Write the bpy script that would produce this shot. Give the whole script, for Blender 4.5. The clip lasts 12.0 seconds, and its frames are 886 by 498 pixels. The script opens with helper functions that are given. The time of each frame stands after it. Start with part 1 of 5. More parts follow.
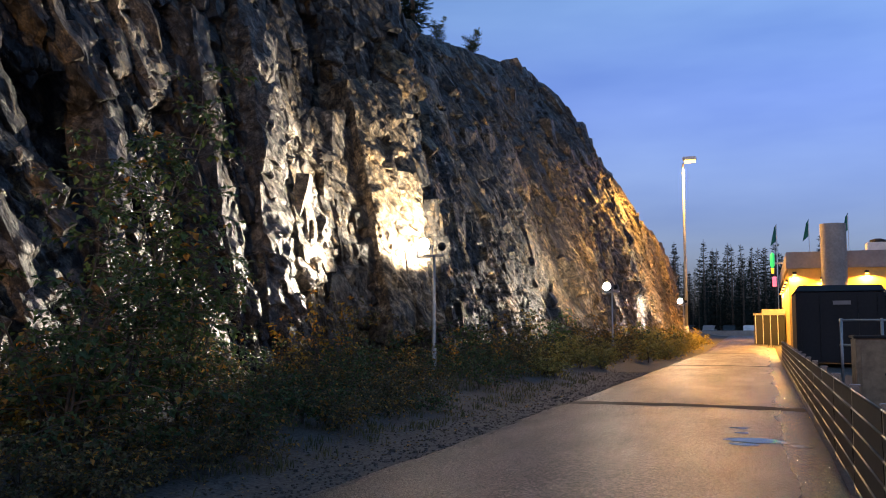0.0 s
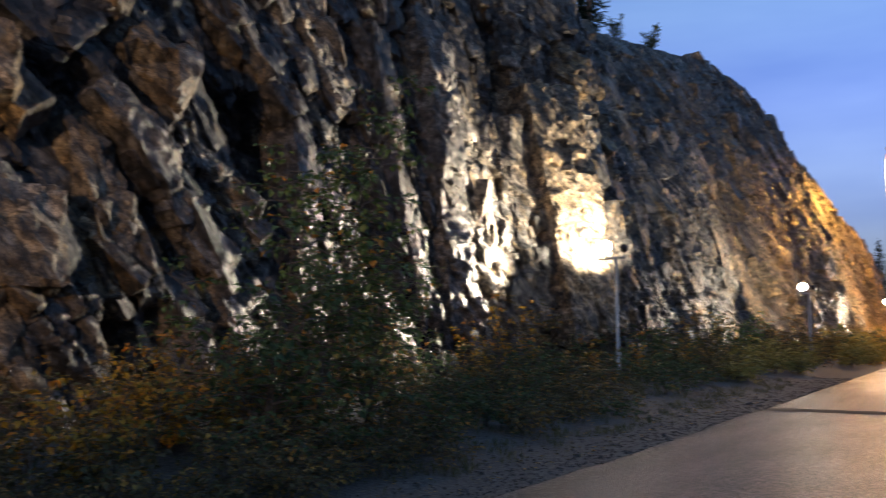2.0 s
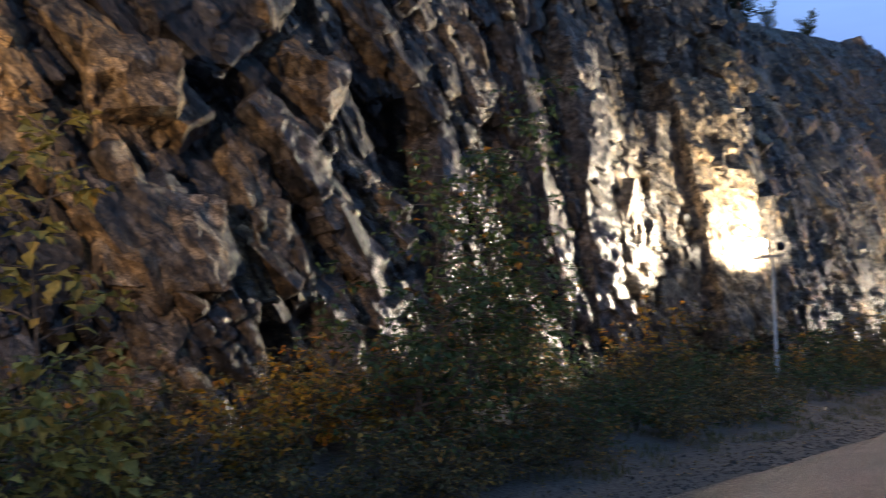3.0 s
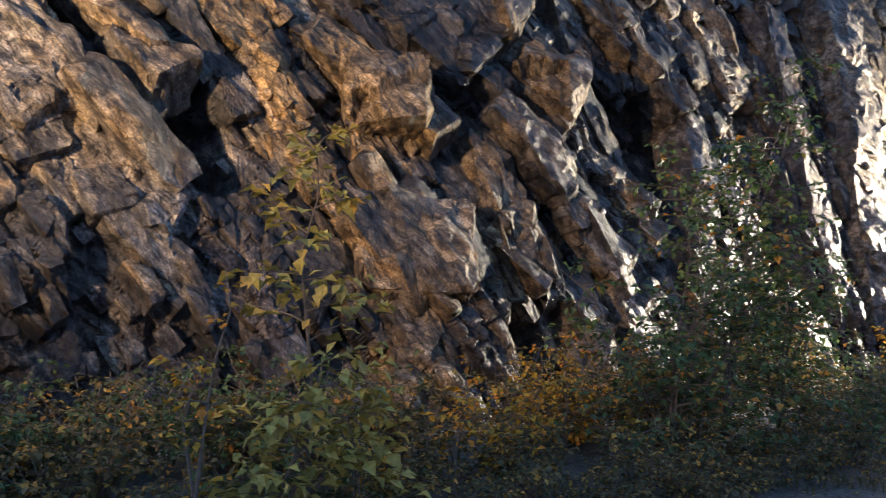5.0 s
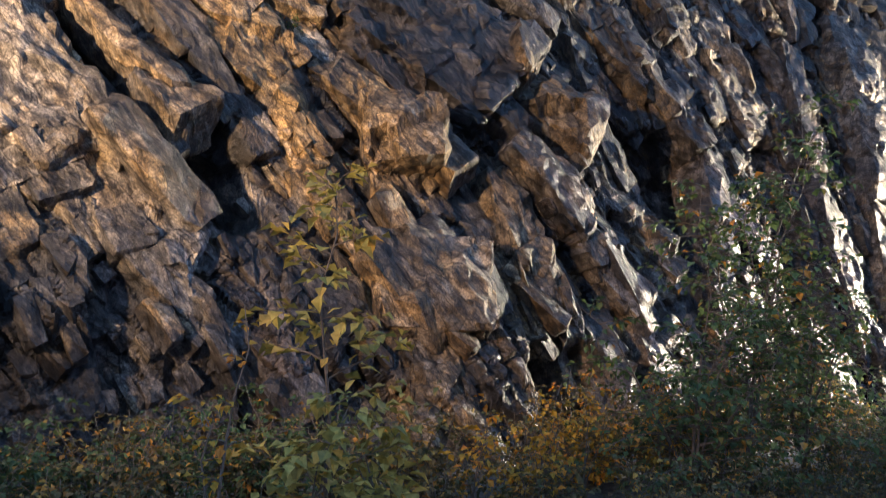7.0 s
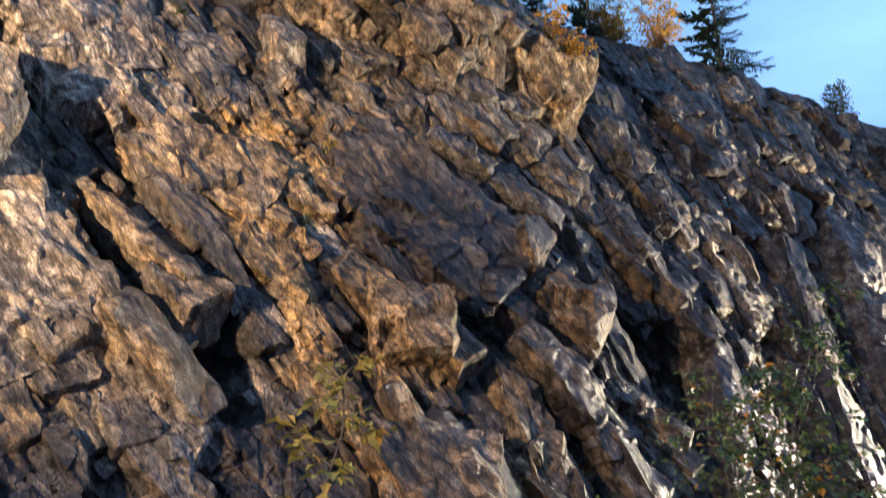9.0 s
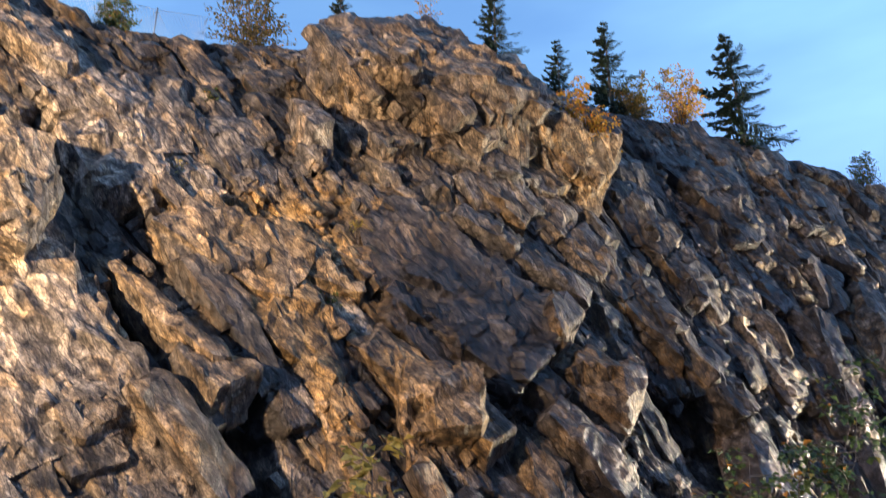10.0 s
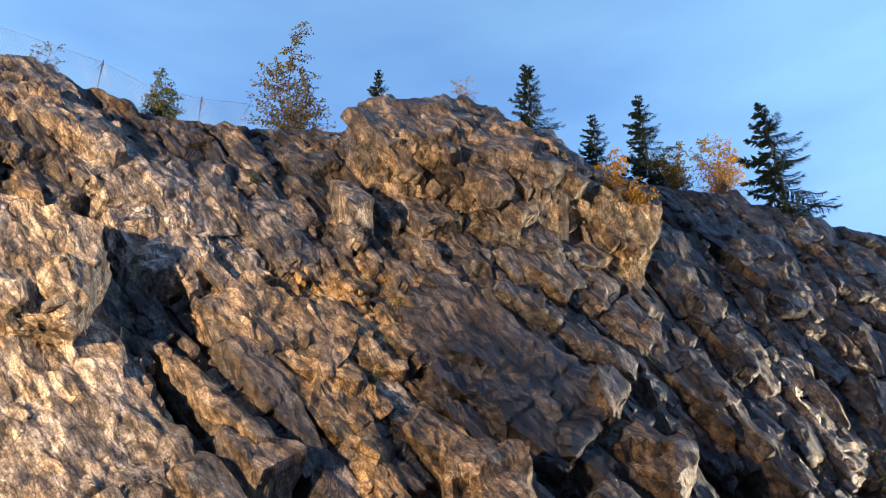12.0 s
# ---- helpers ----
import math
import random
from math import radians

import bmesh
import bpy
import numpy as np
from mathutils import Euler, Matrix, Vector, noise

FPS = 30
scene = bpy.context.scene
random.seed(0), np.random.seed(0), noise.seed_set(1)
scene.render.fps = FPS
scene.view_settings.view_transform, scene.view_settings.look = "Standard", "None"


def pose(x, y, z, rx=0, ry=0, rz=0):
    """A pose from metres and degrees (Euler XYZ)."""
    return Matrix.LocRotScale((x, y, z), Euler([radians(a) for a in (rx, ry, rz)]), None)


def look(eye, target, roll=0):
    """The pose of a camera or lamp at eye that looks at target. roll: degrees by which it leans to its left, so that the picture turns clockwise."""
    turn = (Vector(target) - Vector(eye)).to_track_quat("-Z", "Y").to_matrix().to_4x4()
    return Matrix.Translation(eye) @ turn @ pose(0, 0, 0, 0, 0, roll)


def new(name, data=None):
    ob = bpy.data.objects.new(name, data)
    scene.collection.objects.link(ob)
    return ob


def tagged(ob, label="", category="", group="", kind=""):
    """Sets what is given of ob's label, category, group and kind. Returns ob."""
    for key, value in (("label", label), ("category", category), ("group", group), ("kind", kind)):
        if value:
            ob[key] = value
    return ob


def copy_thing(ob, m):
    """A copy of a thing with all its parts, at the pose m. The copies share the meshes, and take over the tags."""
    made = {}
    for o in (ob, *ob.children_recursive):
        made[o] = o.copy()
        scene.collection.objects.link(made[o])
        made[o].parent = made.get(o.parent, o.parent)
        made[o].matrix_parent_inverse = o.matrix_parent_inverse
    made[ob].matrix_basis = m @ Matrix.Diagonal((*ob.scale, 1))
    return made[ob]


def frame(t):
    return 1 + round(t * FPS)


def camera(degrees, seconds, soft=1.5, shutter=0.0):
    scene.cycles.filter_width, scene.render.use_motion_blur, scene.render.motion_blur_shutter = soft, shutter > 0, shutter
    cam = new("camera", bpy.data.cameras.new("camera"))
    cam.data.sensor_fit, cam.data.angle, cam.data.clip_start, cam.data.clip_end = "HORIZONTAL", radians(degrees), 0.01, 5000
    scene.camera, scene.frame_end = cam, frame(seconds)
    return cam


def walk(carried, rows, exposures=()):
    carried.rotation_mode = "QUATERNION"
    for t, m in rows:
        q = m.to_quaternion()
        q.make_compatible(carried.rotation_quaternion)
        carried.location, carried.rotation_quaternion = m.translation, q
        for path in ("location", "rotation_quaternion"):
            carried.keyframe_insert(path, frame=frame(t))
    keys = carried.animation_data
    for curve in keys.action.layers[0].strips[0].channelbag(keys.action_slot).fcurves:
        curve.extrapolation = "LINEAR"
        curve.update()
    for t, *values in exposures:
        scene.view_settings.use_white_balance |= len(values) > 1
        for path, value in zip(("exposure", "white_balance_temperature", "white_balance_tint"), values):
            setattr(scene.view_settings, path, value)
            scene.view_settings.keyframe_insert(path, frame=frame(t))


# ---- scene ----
# ---- camera and its turn ----
EYE = (0.0, 0.0, 1.55)
cam = camera(52.17, 12.0, soft=1.0, shutter=0.7)
TURN = [
    (0.0, 95.15, 0.0, 19.5), (0.5, 95.15, 0.01, 20.19), (1.0, 95.15, 0.05, 22.49), (1.5, 95.21, 0.07, 26.28),
    (2.0, 95.39, 0.11, 30.94), (2.5, 95.47, 0.15, 35.29), (3.0, 95.54, 0.16, 40.15), (3.5, 95.4, 0.15, 44.64),
    (3.7, 95.43, 0.18, 46.54), (5.3, 95.61, 0.36, 56.5), (5.5, 95.65, 0.36, 56.62), (6.0, 95.84, 0.37, 56.87),
    (6.5, 96.65, 0.36, 56.93), (6.7, 97.05, 0.38, 56.95), (8.3, 105.16, 0.4, 57.03), (8.5, 106.51, 0.4, 57.1),
    (9.0, 110.04, 0.44, 57.5), (9.5, 112.51, 0.47, 58.4), (10.0, 114.97, 0.49, 59.37), (10.5, 117.17, 0.51, 60.42),
    (11.0, 118.58, 0.54, 61.56), (11.5, 119.27, 0.55, 62.15), (12.0, 119.81, 0.56, 62.32),
]
walk(cam, [(t, pose(*EYE, a, b, c)) for t, a, b, c in TURN],
     exposures=[(0.0, 0.12), (1.0, 0.12), (2.0, 0.25), (3.5, 0.75), (5.5, 1.5), (6.5, 1.52), (8.5, 1.52), (10.0, 1.48), (12.0, 1.42)])

# ---- dusk sky ----
world = bpy.data.worlds.new("dusk_sky")
scene.world = world
world.use_nodes = True
wn, wl = world.node_tree.nodes, world.node_tree.links
wn.clear()
w_out, w_bg = wn.new("ShaderNodeOutputWorld"), wn.new("ShaderNodeBackground")
sky = wn.new("ShaderNodeTexSky")
sky.sky_type, sky.sun_disc = "NISHITA", False
sky.sun_elevation, sky.sun_rotation = radians(7.0), radians(200)
sky.ozone_density = 2.0
w_co, w_map, w_cloud, w_ramp = (wn.new("ShaderNodeTexCoord"), wn.new("ShaderNodeMapping"), wn.new("ShaderNodeTexNoise"),
                                wn.new("ShaderNodeValToRGB"))
w_map.inputs["Scale"].default_value = (1.2, 1.2, 5.0)
w_cloud.inputs["Scale"].default_value, w_cloud.inputs["Detail"].default_value = 1.6, 5
w_ramp.color_ramp.elements[0].position, w_ramp.color_ramp.elements[0].color = 0.35, (0.72, 0.76, 0.92, 1)
w_ramp.color_ramp.elements[1].position, w_ramp.color_ramp.elements[1].color = 0.72, (1.20, 1.15, 1.10, 1)
w_sep, w_high = wn.new("ShaderNodeSeparateXYZ"), wn.new("ShaderNodeValToRGB")
w_high.color_ramp.elements[0].position, w_high.color_ramp.elements[0].color = 0.24, (1.02, 0.95, 1.52, 1)
w_high.color_ramp.elements[1].position, w_high.color_ramp.elements[1].color = 0.60, (1.58, 1.78, 1.80, 1)
w_low = w_high.color_ramp.elements.new(0.0)
w_low.color = (0.30, 0.32, 0.62, 1)
w_tint = wn.new("ShaderNodeMix")
w_tint.data_type, w_tint.blend_type = "RGBA", "MULTIPLY"
w_tint.inputs[0].default_value = 1.0
wl.new(w_co.outputs["Generated"], w_sep.inputs[0])
wl.new(w_sep.outputs["Z"], w_high.inputs[0])
wl.new(w_ramp.outputs[0], w_tint.inputs[6])
wl.new(w_high.outputs[0], w_tint.inputs[7])
w_mul = wn.new("ShaderNodeMix")
w_mul.data_type, w_mul.blend_type = "RGBA", "MULTIPLY"
w_mul.clamp_result = False
w_mul.inputs[0].default_value = 1.0
wl.new(w_co.outputs["Generated"], w_map.inputs[0])
wl.new(w_map.outputs[0], w_cloud.inputs["Vector"])
wl.new(w_cloud.outputs[0], w_ramp.inputs[0])
wl.new(sky.outputs[0], w_mul.inputs[6])
wl.new(w_tint.outputs[2], w_mul.inputs[7])
wl.new(w_mul.outputs[2], w_bg.inputs["Color"])
w_bg.inputs["Strength"].default_value = 0.15
wl.new(w_bg.outputs[0], w_out.inputs["Surface"])

# ---- lamps: floodlights on the path's posts, an added fill spot, the mast, the building's wall lamps ----
FLOOD_WHITE, FLOOD_WARM, SODIUM = (1.0, 0.86, 0.66), (1.0, 0.70, 0.39), (1.0, 0.46, 0.07)
FLOOD_BACK = (1.0, 0.69, 0.42)


def spot(eye, target, watts, colour, degrees, blend=0.5, radius=0.08):
    data = bpy.data.lights.new("flood", "SPOT")
    data.energy, data.color, data.spot_size, data.spot_blend = watts, colour, radians(degrees), blend
    data.shadow_soft_size = radius
    ob = new("flood_light", data)
    ob.matrix_world = look(eye, target)
    return ob


# post: x, y, ground, lamp height
POSTS = [(-8.0, 21.9, 0.38, 3.72), (-6.8, 43.3, 0.3, 3.62), (-5.35, 66.0, 0.35, 3.6)]
spot((-8.24, 21.4, 3.74), (-11.8, 14.2, 6.0), 7500, FLOOD_WHITE, 96, 0.35)
spot((-8.1, 22.4, 3.8), (-10.6, 23.4, 5.4), 2000, FLOOD_WHITE, 132, 0.35)
for px, py, pg, pz in POSTS[1:]:
    spot((px - 0.3, py - 0.4, pz), (px - 4.2, py - 5.0, pz + 2.4), 2200, FLOOD_WHITE, 125, 0.4)
    spot((px - 0.1, py + 0.4, pz), (px - 4.0, py + 6.0, pz + 2.4), 2000, FLOOD_WARM, 125, 0.4)
# a floodlight on a post behind the viewer, turned up to the rock
BACK_POST = (-2.9, -9.0, 0.0, 4.2)
spot((BACK_POST[0] - 0.3, BACK_POST[1] + 0.35, 4.25), (-12.5, -3.6, 9.8), 11500, FLOOD_BACK, 104, 0.8)
# added unseen fill spot, brightening the sapling and the lower rock
spot((BACK_POST[0] + 0.2, BACK_POST[1] + 0.3, 4.25), (-8.8, 5.3, 3.1), 3800, (1.0, 0.63, 0.34), 31, 0.9)
MAST = (-5.95, 76.0, 15.1)
spot((MAST[0] + 0.5, MAST[1] - 0.3, MAST[2] - 0.1), (MAST[0] + 3.5, MAST[1] - 3, 0), 20000, SODIUM, 160, 0.4, 0.2)

# ---- materials ----


def material(name):
    m = bpy.data.materials.new(name)
    m.use_nodes = True
    return m, m.node_tree.nodes, m.node_tree.links, m.node_tree.nodes["Principled BSDF"]


def rgb_ramp(n, stops):
    r = n.new("ShaderNodeValToRGB")
    while len(r.color_ramp.elements) < len(stops):
        r.color_ramp.elements.new(0.5)
    for e, (p, c) in zip(r.color_ramp.elements, stops):
        e.position, e.color = p, ((*c, 1) if len(c) == 3 else c)
    return r


def noise_node(n, l, scale, detail=4, stretch=None, rotation=None, rough=0.55, source="Object"):
    co = n.new("ShaderNodeTexCoord")
    tex = n.new("ShaderNodeTexNoise")
    tex.inputs["Scale"].default_value, tex.inputs["Detail"].default_value = scale, detail
    tex.inputs["Roughness"].default_value = rough
    if stretch or rotation:
        mp = n.new("ShaderNodeMapping")
        mp.vector_type = "TEXTURE"
        mp.inputs["Scale"].default_value = [1 / s for s in (stretch or (1, 1, 1))]
        mp.inputs["Rotation"].default_value = [radians(a) for a in (rotation or (0, 0, 0))]
        l.new(co.outputs[source], mp.inputs[0])
        l.new(mp.outputs[0], tex.inputs["Vector"])
    else:
        l.new(co.outputs[source], tex.inputs["Vector"])
    return tex


def mixed(n, l, factor, a, b, mode="MIX"):
    m = n.new("ShaderNodeMix")
    m.data_type, m.blend_type = "RGBA", mode
    for sock, v in ((m.inputs[0], factor), (m.inputs[6], a), (m.inputs[7], b)):
        if isinstance(v, bpy.types.NodeSocket):
            l.new(v, sock)
        elif isinstance(v, (int, float)):
            sock.default_value = v
        else:
            sock.default_value = (*v, 1)
    return m.outputs[2]


def plain(name, colour, rough=0.6, metal=0.0, grain=12.0, vary=0.25, bump=0.15, emit=0.0, emit_colour=None):
    """A surface with grain, larger stains and a fine relief."""
    m, n, l, b = material(name)
    dark = tuple(c * (1 - vary) for c in colour)
    light = tuple(min(1, c * (1 + vary)) for c in colour)
    fine = noise_node(n, l, grain, 6)
    large = noise_node(n, l, grain * 0.12, 3)
    r1 = rgb_ramp(n, [(0.3, dark), (0.7, light)])
    l.new(fine.outputs[0], r1.inputs[0])
    r2 = rgb_ramp(n, [(0.3, (0.75, 0.75, 0.75)), (0.65, (1.05, 1.05, 1.05))])
    l.new(large.outputs[0], r2.inputs[0])
    l.new(mixed(n, l, 1.0, r1.outputs[0], r2.outputs[0], "MULTIPLY"), b.inputs["Base Color"])
    rr = n.new("ShaderNodeMapRange")
    rr.inputs["To Min"].default_value, rr.inputs["To Max"].default_value = max(0.05, rough - 0.12), min(1, rough + 0.12)
    l.new(large.outputs[0], rr.inputs["Value"])
    l.new(rr.outputs[0], b.inputs["Roughness"])
    b.inputs["Metallic"].default_value = metal
    if bump:
        bp = n.new("ShaderNodeBump")
        bp.inputs["Strength"].default_value, bp.inputs["Distance"].default_value = bump, 0.01
        l.new(fine.outputs[0], bp.inputs["Height"])
        l.new(bp.outputs[0], b.inputs["Normal"])
    if emit:
        b.inputs["Emission Color"].default_value = (*(emit_colour or colour), 1)
        b.inputs["Emission Strength"].default_value = emit
    return m


def rock_material():
    m, n, l, b = material("gneiss")
    at = {}
    for key in ("stain", "pale", "wet_shade"):
        at[key] = n.new("ShaderNodeAttribute")
        at[key].attribute_name = key
    tilt = (36, 0, 0)
    streak = noise_node(n, l, 0.8, 9, (1.0, 1.7, 0.7), tilt, 0.68)
    grain = noise_node(n, l, 5.0, 10, (1.0, 1.5, 0.75), tilt, 0.75)
    crystal = noise_node(n, l, 38.0, 5, None, None, 0.7)
    # broken facets: flat chips along the joints, each leaning its own way
    co, bend, add, mp = n.new("ShaderNodeTexCoord"), n.new("ShaderNodeTexNoise"), n.new("ShaderNodeMixRGB"), n.new("ShaderNodeMapping")
    bend.inputs["Scale"].default_value, bend.inputs["Detail"].default_value = 1.1, 3
    l.new(co.outputs["Object"], bend.inputs["Vector"])
    add.blend_type = "ADD"
    add.inputs[0].default_value = 0.3
    l.new(co.outputs["Object"], add.inputs[1])
    l.new(bend.outputs["Color"], add.inputs[2])
    mp.vector_type = "TEXTURE"
    mp.inputs["Rotation"].default_value = (radians(36), 0, 0)
    mp.inputs["Scale"].default_value = (1.0, 0.42, 1.6)
    l.new(add.outputs[0], mp.inputs[0])
    cells, chips = [], []
    for scale in (2.2, 6.5, 17.0):
        v, scaled, away, turn, dot = (n.new("ShaderNodeTexVoronoi"), n.new("ShaderNodeVectorMath"), n.new("ShaderNodeVectorMath"),
                                      n.new("ShaderNodeVectorMath"), n.new("ShaderNodeVectorMath"))
        v.inputs["Scale"].default_value = scale
        l.new(mp.outputs[0], v.inputs["Vector"])
        away.operation, turn.operation, dot.operation, scaled.operation = "SUBTRACT", "SUBTRACT", "DOT_PRODUCT", "SCALE"
        l.new(mp.outputs[0], away.inputs[0])
        l.new(v.outputs["Position"], away.inputs[1])
        l.new(away.outputs[0], scaled.inputs[0])
        scaled.inputs["Scale"].default_value = scale
        l.new(v.outputs["Color"], turn.inputs[0])
        turn.inputs[1].default_value = (0.5, 0.5, 0.5)
        l.new(scaled.outputs[0], dot.inputs[0])
        l.new(turn.outputs[0], dot.inputs[1])
        cells.append(v)
        chips.append(dot.outputs["Value"])
    base = rgb_ramp(n, [(0.36, (0.012, 0.012, 0.014)), (0.47, (0.045, 0.044, 0.045)), (0.56, (0.11, 0.104, 0.099)), (0.68, (0.30, 0.28, 0.255))])
    l.new(streak.outputs[0], base.inputs[0])
    fine = rgb_ramp(n, [(0.39, (0.24, 0.24, 0.26)), (0.50, (0.90, 0.90, 0.90)), (0.62, (2.2, 2.1, 1.95))])
    l.new(grain.outputs[0], fine.inputs[0])
    col = mixed(n, l, 1.0, base.outputs[0], fine.outputs[0], "MULTIPLY")
    pale_c = rgb_ramp(n, [(0.40, (0.05, 0.046, 0.043)), (0.50, (0.22, 0.20, 0.178)), (0.60, (0.58, 0.54, 0.48))])
    l.new(grain.outputs[0], pale_c.inputs[0])
    col = mixed(n, l, at["pale"].outputs["Fac"], col, pale_c.outputs[0])
    rust = rgb_ramp(n, [(0.40, (0.05, 0.034, 0.020)), (0.5, (0.29, 0.185, 0.075)), (0.60, (0.60, 0.42, 0.20))])
    l.new(grain.outputs[0], rust.inputs[0])
    col = mixed(n, l, at["stain"].outputs["Fac"], col, rust.outputs[0])
    # scattered rusty and lichen-pale patches on every slab
    patch = noise_node(n, l, 1.7, 9, (1.0, 1.3, 0.8), tilt, 0.7)
    p1 = rgb_ramp(n, [(0.53, (0, 0, 0)), (0.60, (0.75, 0.75, 0.75))])
    p2 = rgb_ramp(n, [(0.38, (0.7, 0.7, 0.7)), (0.44, (0, 0, 0))])
    l.new(patch.outputs[0], p1.inputs[0])
    l.new(patch.outputs[0], p2.inputs[0])
    col = mixed(n, l, p1.outputs[0], col, mixed(n, l, 0.55, col, rust.outputs[0]))
    col = mixed(n, l, p2.outputs[0], col, mixed(n, l, 0.45, col, pale_c.outputs[0]))
    # dirt and damp in the joints between the chips
    for scale, width, deep in ((2.2, 0.030, 0.18), (6.5, 0.045, 0.35)):
        joint = n.new("ShaderNodeTexVoronoi")
        joint.feature = "DISTANCE_TO_EDGE"
        joint.inputs["Scale"].default_value = scale
        l.new(mp.outputs[0], joint.inputs["Vector"])
        line = rgb_ramp(n, [(0.0, (deep, deep, deep)), (width, (1, 1, 1))])
        l.new(joint.outputs["Distance"], line.inputs[0])
        col = mixed(n, l, 0.9, col, line.outputs[0], "MULTIPLY")
    tones = n.new("ShaderNodeSeparateColor")
    l.new(cells[0].outputs["Color"], tones.inputs[0])
    piece = rgb_ramp(n, [(0.0, (0.42, 0.43, 0.47)), (0.5, (1, 1, 1)), (1.0, (1.6, 1.5, 1.34))])
    l.new(tones.outputs[0], piece.inputs[0])
    col = mixed(n, l, 0.8, col, piece.outputs[0], "MULTIPLY")
    spots = rgb_ramp(n, [(0.38, (0.50, 0.50, 0.52)), (0.60, (1.45, 1.42, 1.36))])
    l.new(crystal.outputs[0], spots.inputs[0])
    col = mixed(n, l, 1.0, col, spots.outputs[0], "MULTIPLY")
    # wet slabs darken here; some recesses use the same tint as painted shade
    wet_shade_col = mixed(n, l, 1.0, col, (0.26, 0.265, 0.32), "MULTIPLY")
    col = mixed(n, l, at["wet_shade"].outputs["Fac"], col, wet_shade_col)
    l.new(col, b.inputs["Base Color"])
    rr = n.new("ShaderNodeMapRange")
    rr.inputs["To Min"].default_value, rr.inputs["To Max"].default_value = 0.55, 0.27
    l.new(at["wet_shade"].outputs["Fac"], rr.inputs["Value"])
    l.new(rr.outputs[0], b.inputs["Roughness"])
    bumps = None
    for tex, strength, dist in ((chips[0], 0.9, 0.22), (chips[1], 0.9, 0.085), (chips[2], 0.8, 0.03), (streak.outputs[0], 0.4, 0.12),
                                (grain.outputs[0], 0.7, 0.05), (crystal.outputs[0], 0.9, 0.022)):
        bp = n.new("ShaderNodeBump")
        bp.inputs["Strength"].default_value, bp.inputs["Distance"].default_value = strength, dist
        l.new(tex, bp.inputs["Height"])
        if bumps:
            l.new(bumps, bp.inputs["Normal"])
        bumps = bp.outputs[0]
    l.new(bumps, b.inputs["Normal"])
    return m


def asphalt_material():
    m, n, l, b = material("wet_asphalt")
    stones = noise_node(n, l, 32.0, 7, None, None, 0.8)
    wear = noise_node(n, l, 0.9, 6, (2.2, 0.5, 1))
    damp = noise_node(n, l, 0.5, 5, (1.6, 0.45, 1))
    c1 = rgb_ramp(n, [(0.40, (0.010, 0.009, 0.009)), (0.5, (0.050, 0.041, 0.042)), (0.60, (0.26, 0.22, 0.21))])
    l.new(stones.outputs[0], c1.inputs[0])
    c2 = rgb_ramp(n, [(0.35, (0.7, 0.7, 0.7)), (0.65, (1.2, 1.18, 1.15))])
    l.new(wear.outputs[0], c2.inputs[0])
    l.new(mixed(n, l, 1.0, c1.outputs[0], c2.outputs[0], "MULTIPLY"), b.inputs["Base Color"])
    rr = rgb_ramp(n, [(0.35, (0.58, 0.58, 0.58)), (0.66, (0.42, 0.42, 0.42))])
    l.new(damp.outputs[0], rr.inputs[0])
    co, xyz, side = n.new("ShaderNodeTexCoord"), n.new("ShaderNodeSeparateXYZ"), n.new("ShaderNodeMath")
    l.new(co.outputs["Object"], xyz.inputs[0])
    side.operation = "ADD"
    l.new(xyz.outputs["X"], side.inputs[0])
    side.inputs[1].default_value = 0.4
    soaked = n.new("ShaderNodeMapRange")
    soaked.interpolation_type = "SMOOTHSTEP"
    soaked.inputs["From Min"].default_value, soaked.inputs["From Max"].default_value = -1.2, 1.7
    l.new(side.outputs[0], soaked.inputs["Value"])
    l.new(mixed(n, l, soaked.outputs[0], rr.outputs[0], (0.17, 0.17, 0.17)), b.inputs["Roughness"])
    bp = n.new("ShaderNodeBump")
    bp.inputs["Strength"].default_value, bp.inputs["Distance"].default_value = 1.0, 0.03
    l.new(stones.outputs[0], bp.inputs["Height"])
    l.new(bp.outputs[0], b.inputs["Normal"])
    return m


def leaf_material(name, stops):
    """Leaves that vary from one to the next, a little light passing through them."""
    m, n, l, b = material(name)
    geo = n.new("ShaderNodeNewGeometry")
    ramp = rgb_ramp(n, stops)
    l.new(geo.outputs["Random Per Island"], ramp.inputs[0])
    veins = noise_node(n, l, 25.0, 3)
    r2 = rgb_ramp(n, [(0.3, (0.7, 0.7, 0.7)), (0.7, (1.2, 1.2, 1.2))])
    l.new(veins.outputs[0], r2.inputs[0])
    col = mixed(n, l, 1.0, ramp.outputs[0], r2.outputs[0], "MULTIPLY")
    l.new(col, b.inputs["Base Color"])
    b.inputs["Roughness"].default_value = 0.62
    b.inputs["Specular IOR Level"].default_value = 0.3
    tr = n.new("ShaderNodeBsdfTranslucent")
    l.new(col, tr.inputs["Color"])
    mx = n.new("ShaderNodeMixShader")
    mx.inputs[0].default_value = 0.25
    l.new(b.outputs[0], mx.inputs[1])
    l.new(tr.outputs[0], mx.inputs[2])
    l.new(mx.outputs[0], n["Material Output"].inputs["Surface"])
    return m


def glow(name, colour, strength):
    m, n, l, b = material(name)
    b.inputs["Base Color"].default_value = (*colour, 1)
    b.inputs["Emission Color"].default_value = (*colour, 1)
    b.inputs["Emission Strength"].default_value = strength
    return m


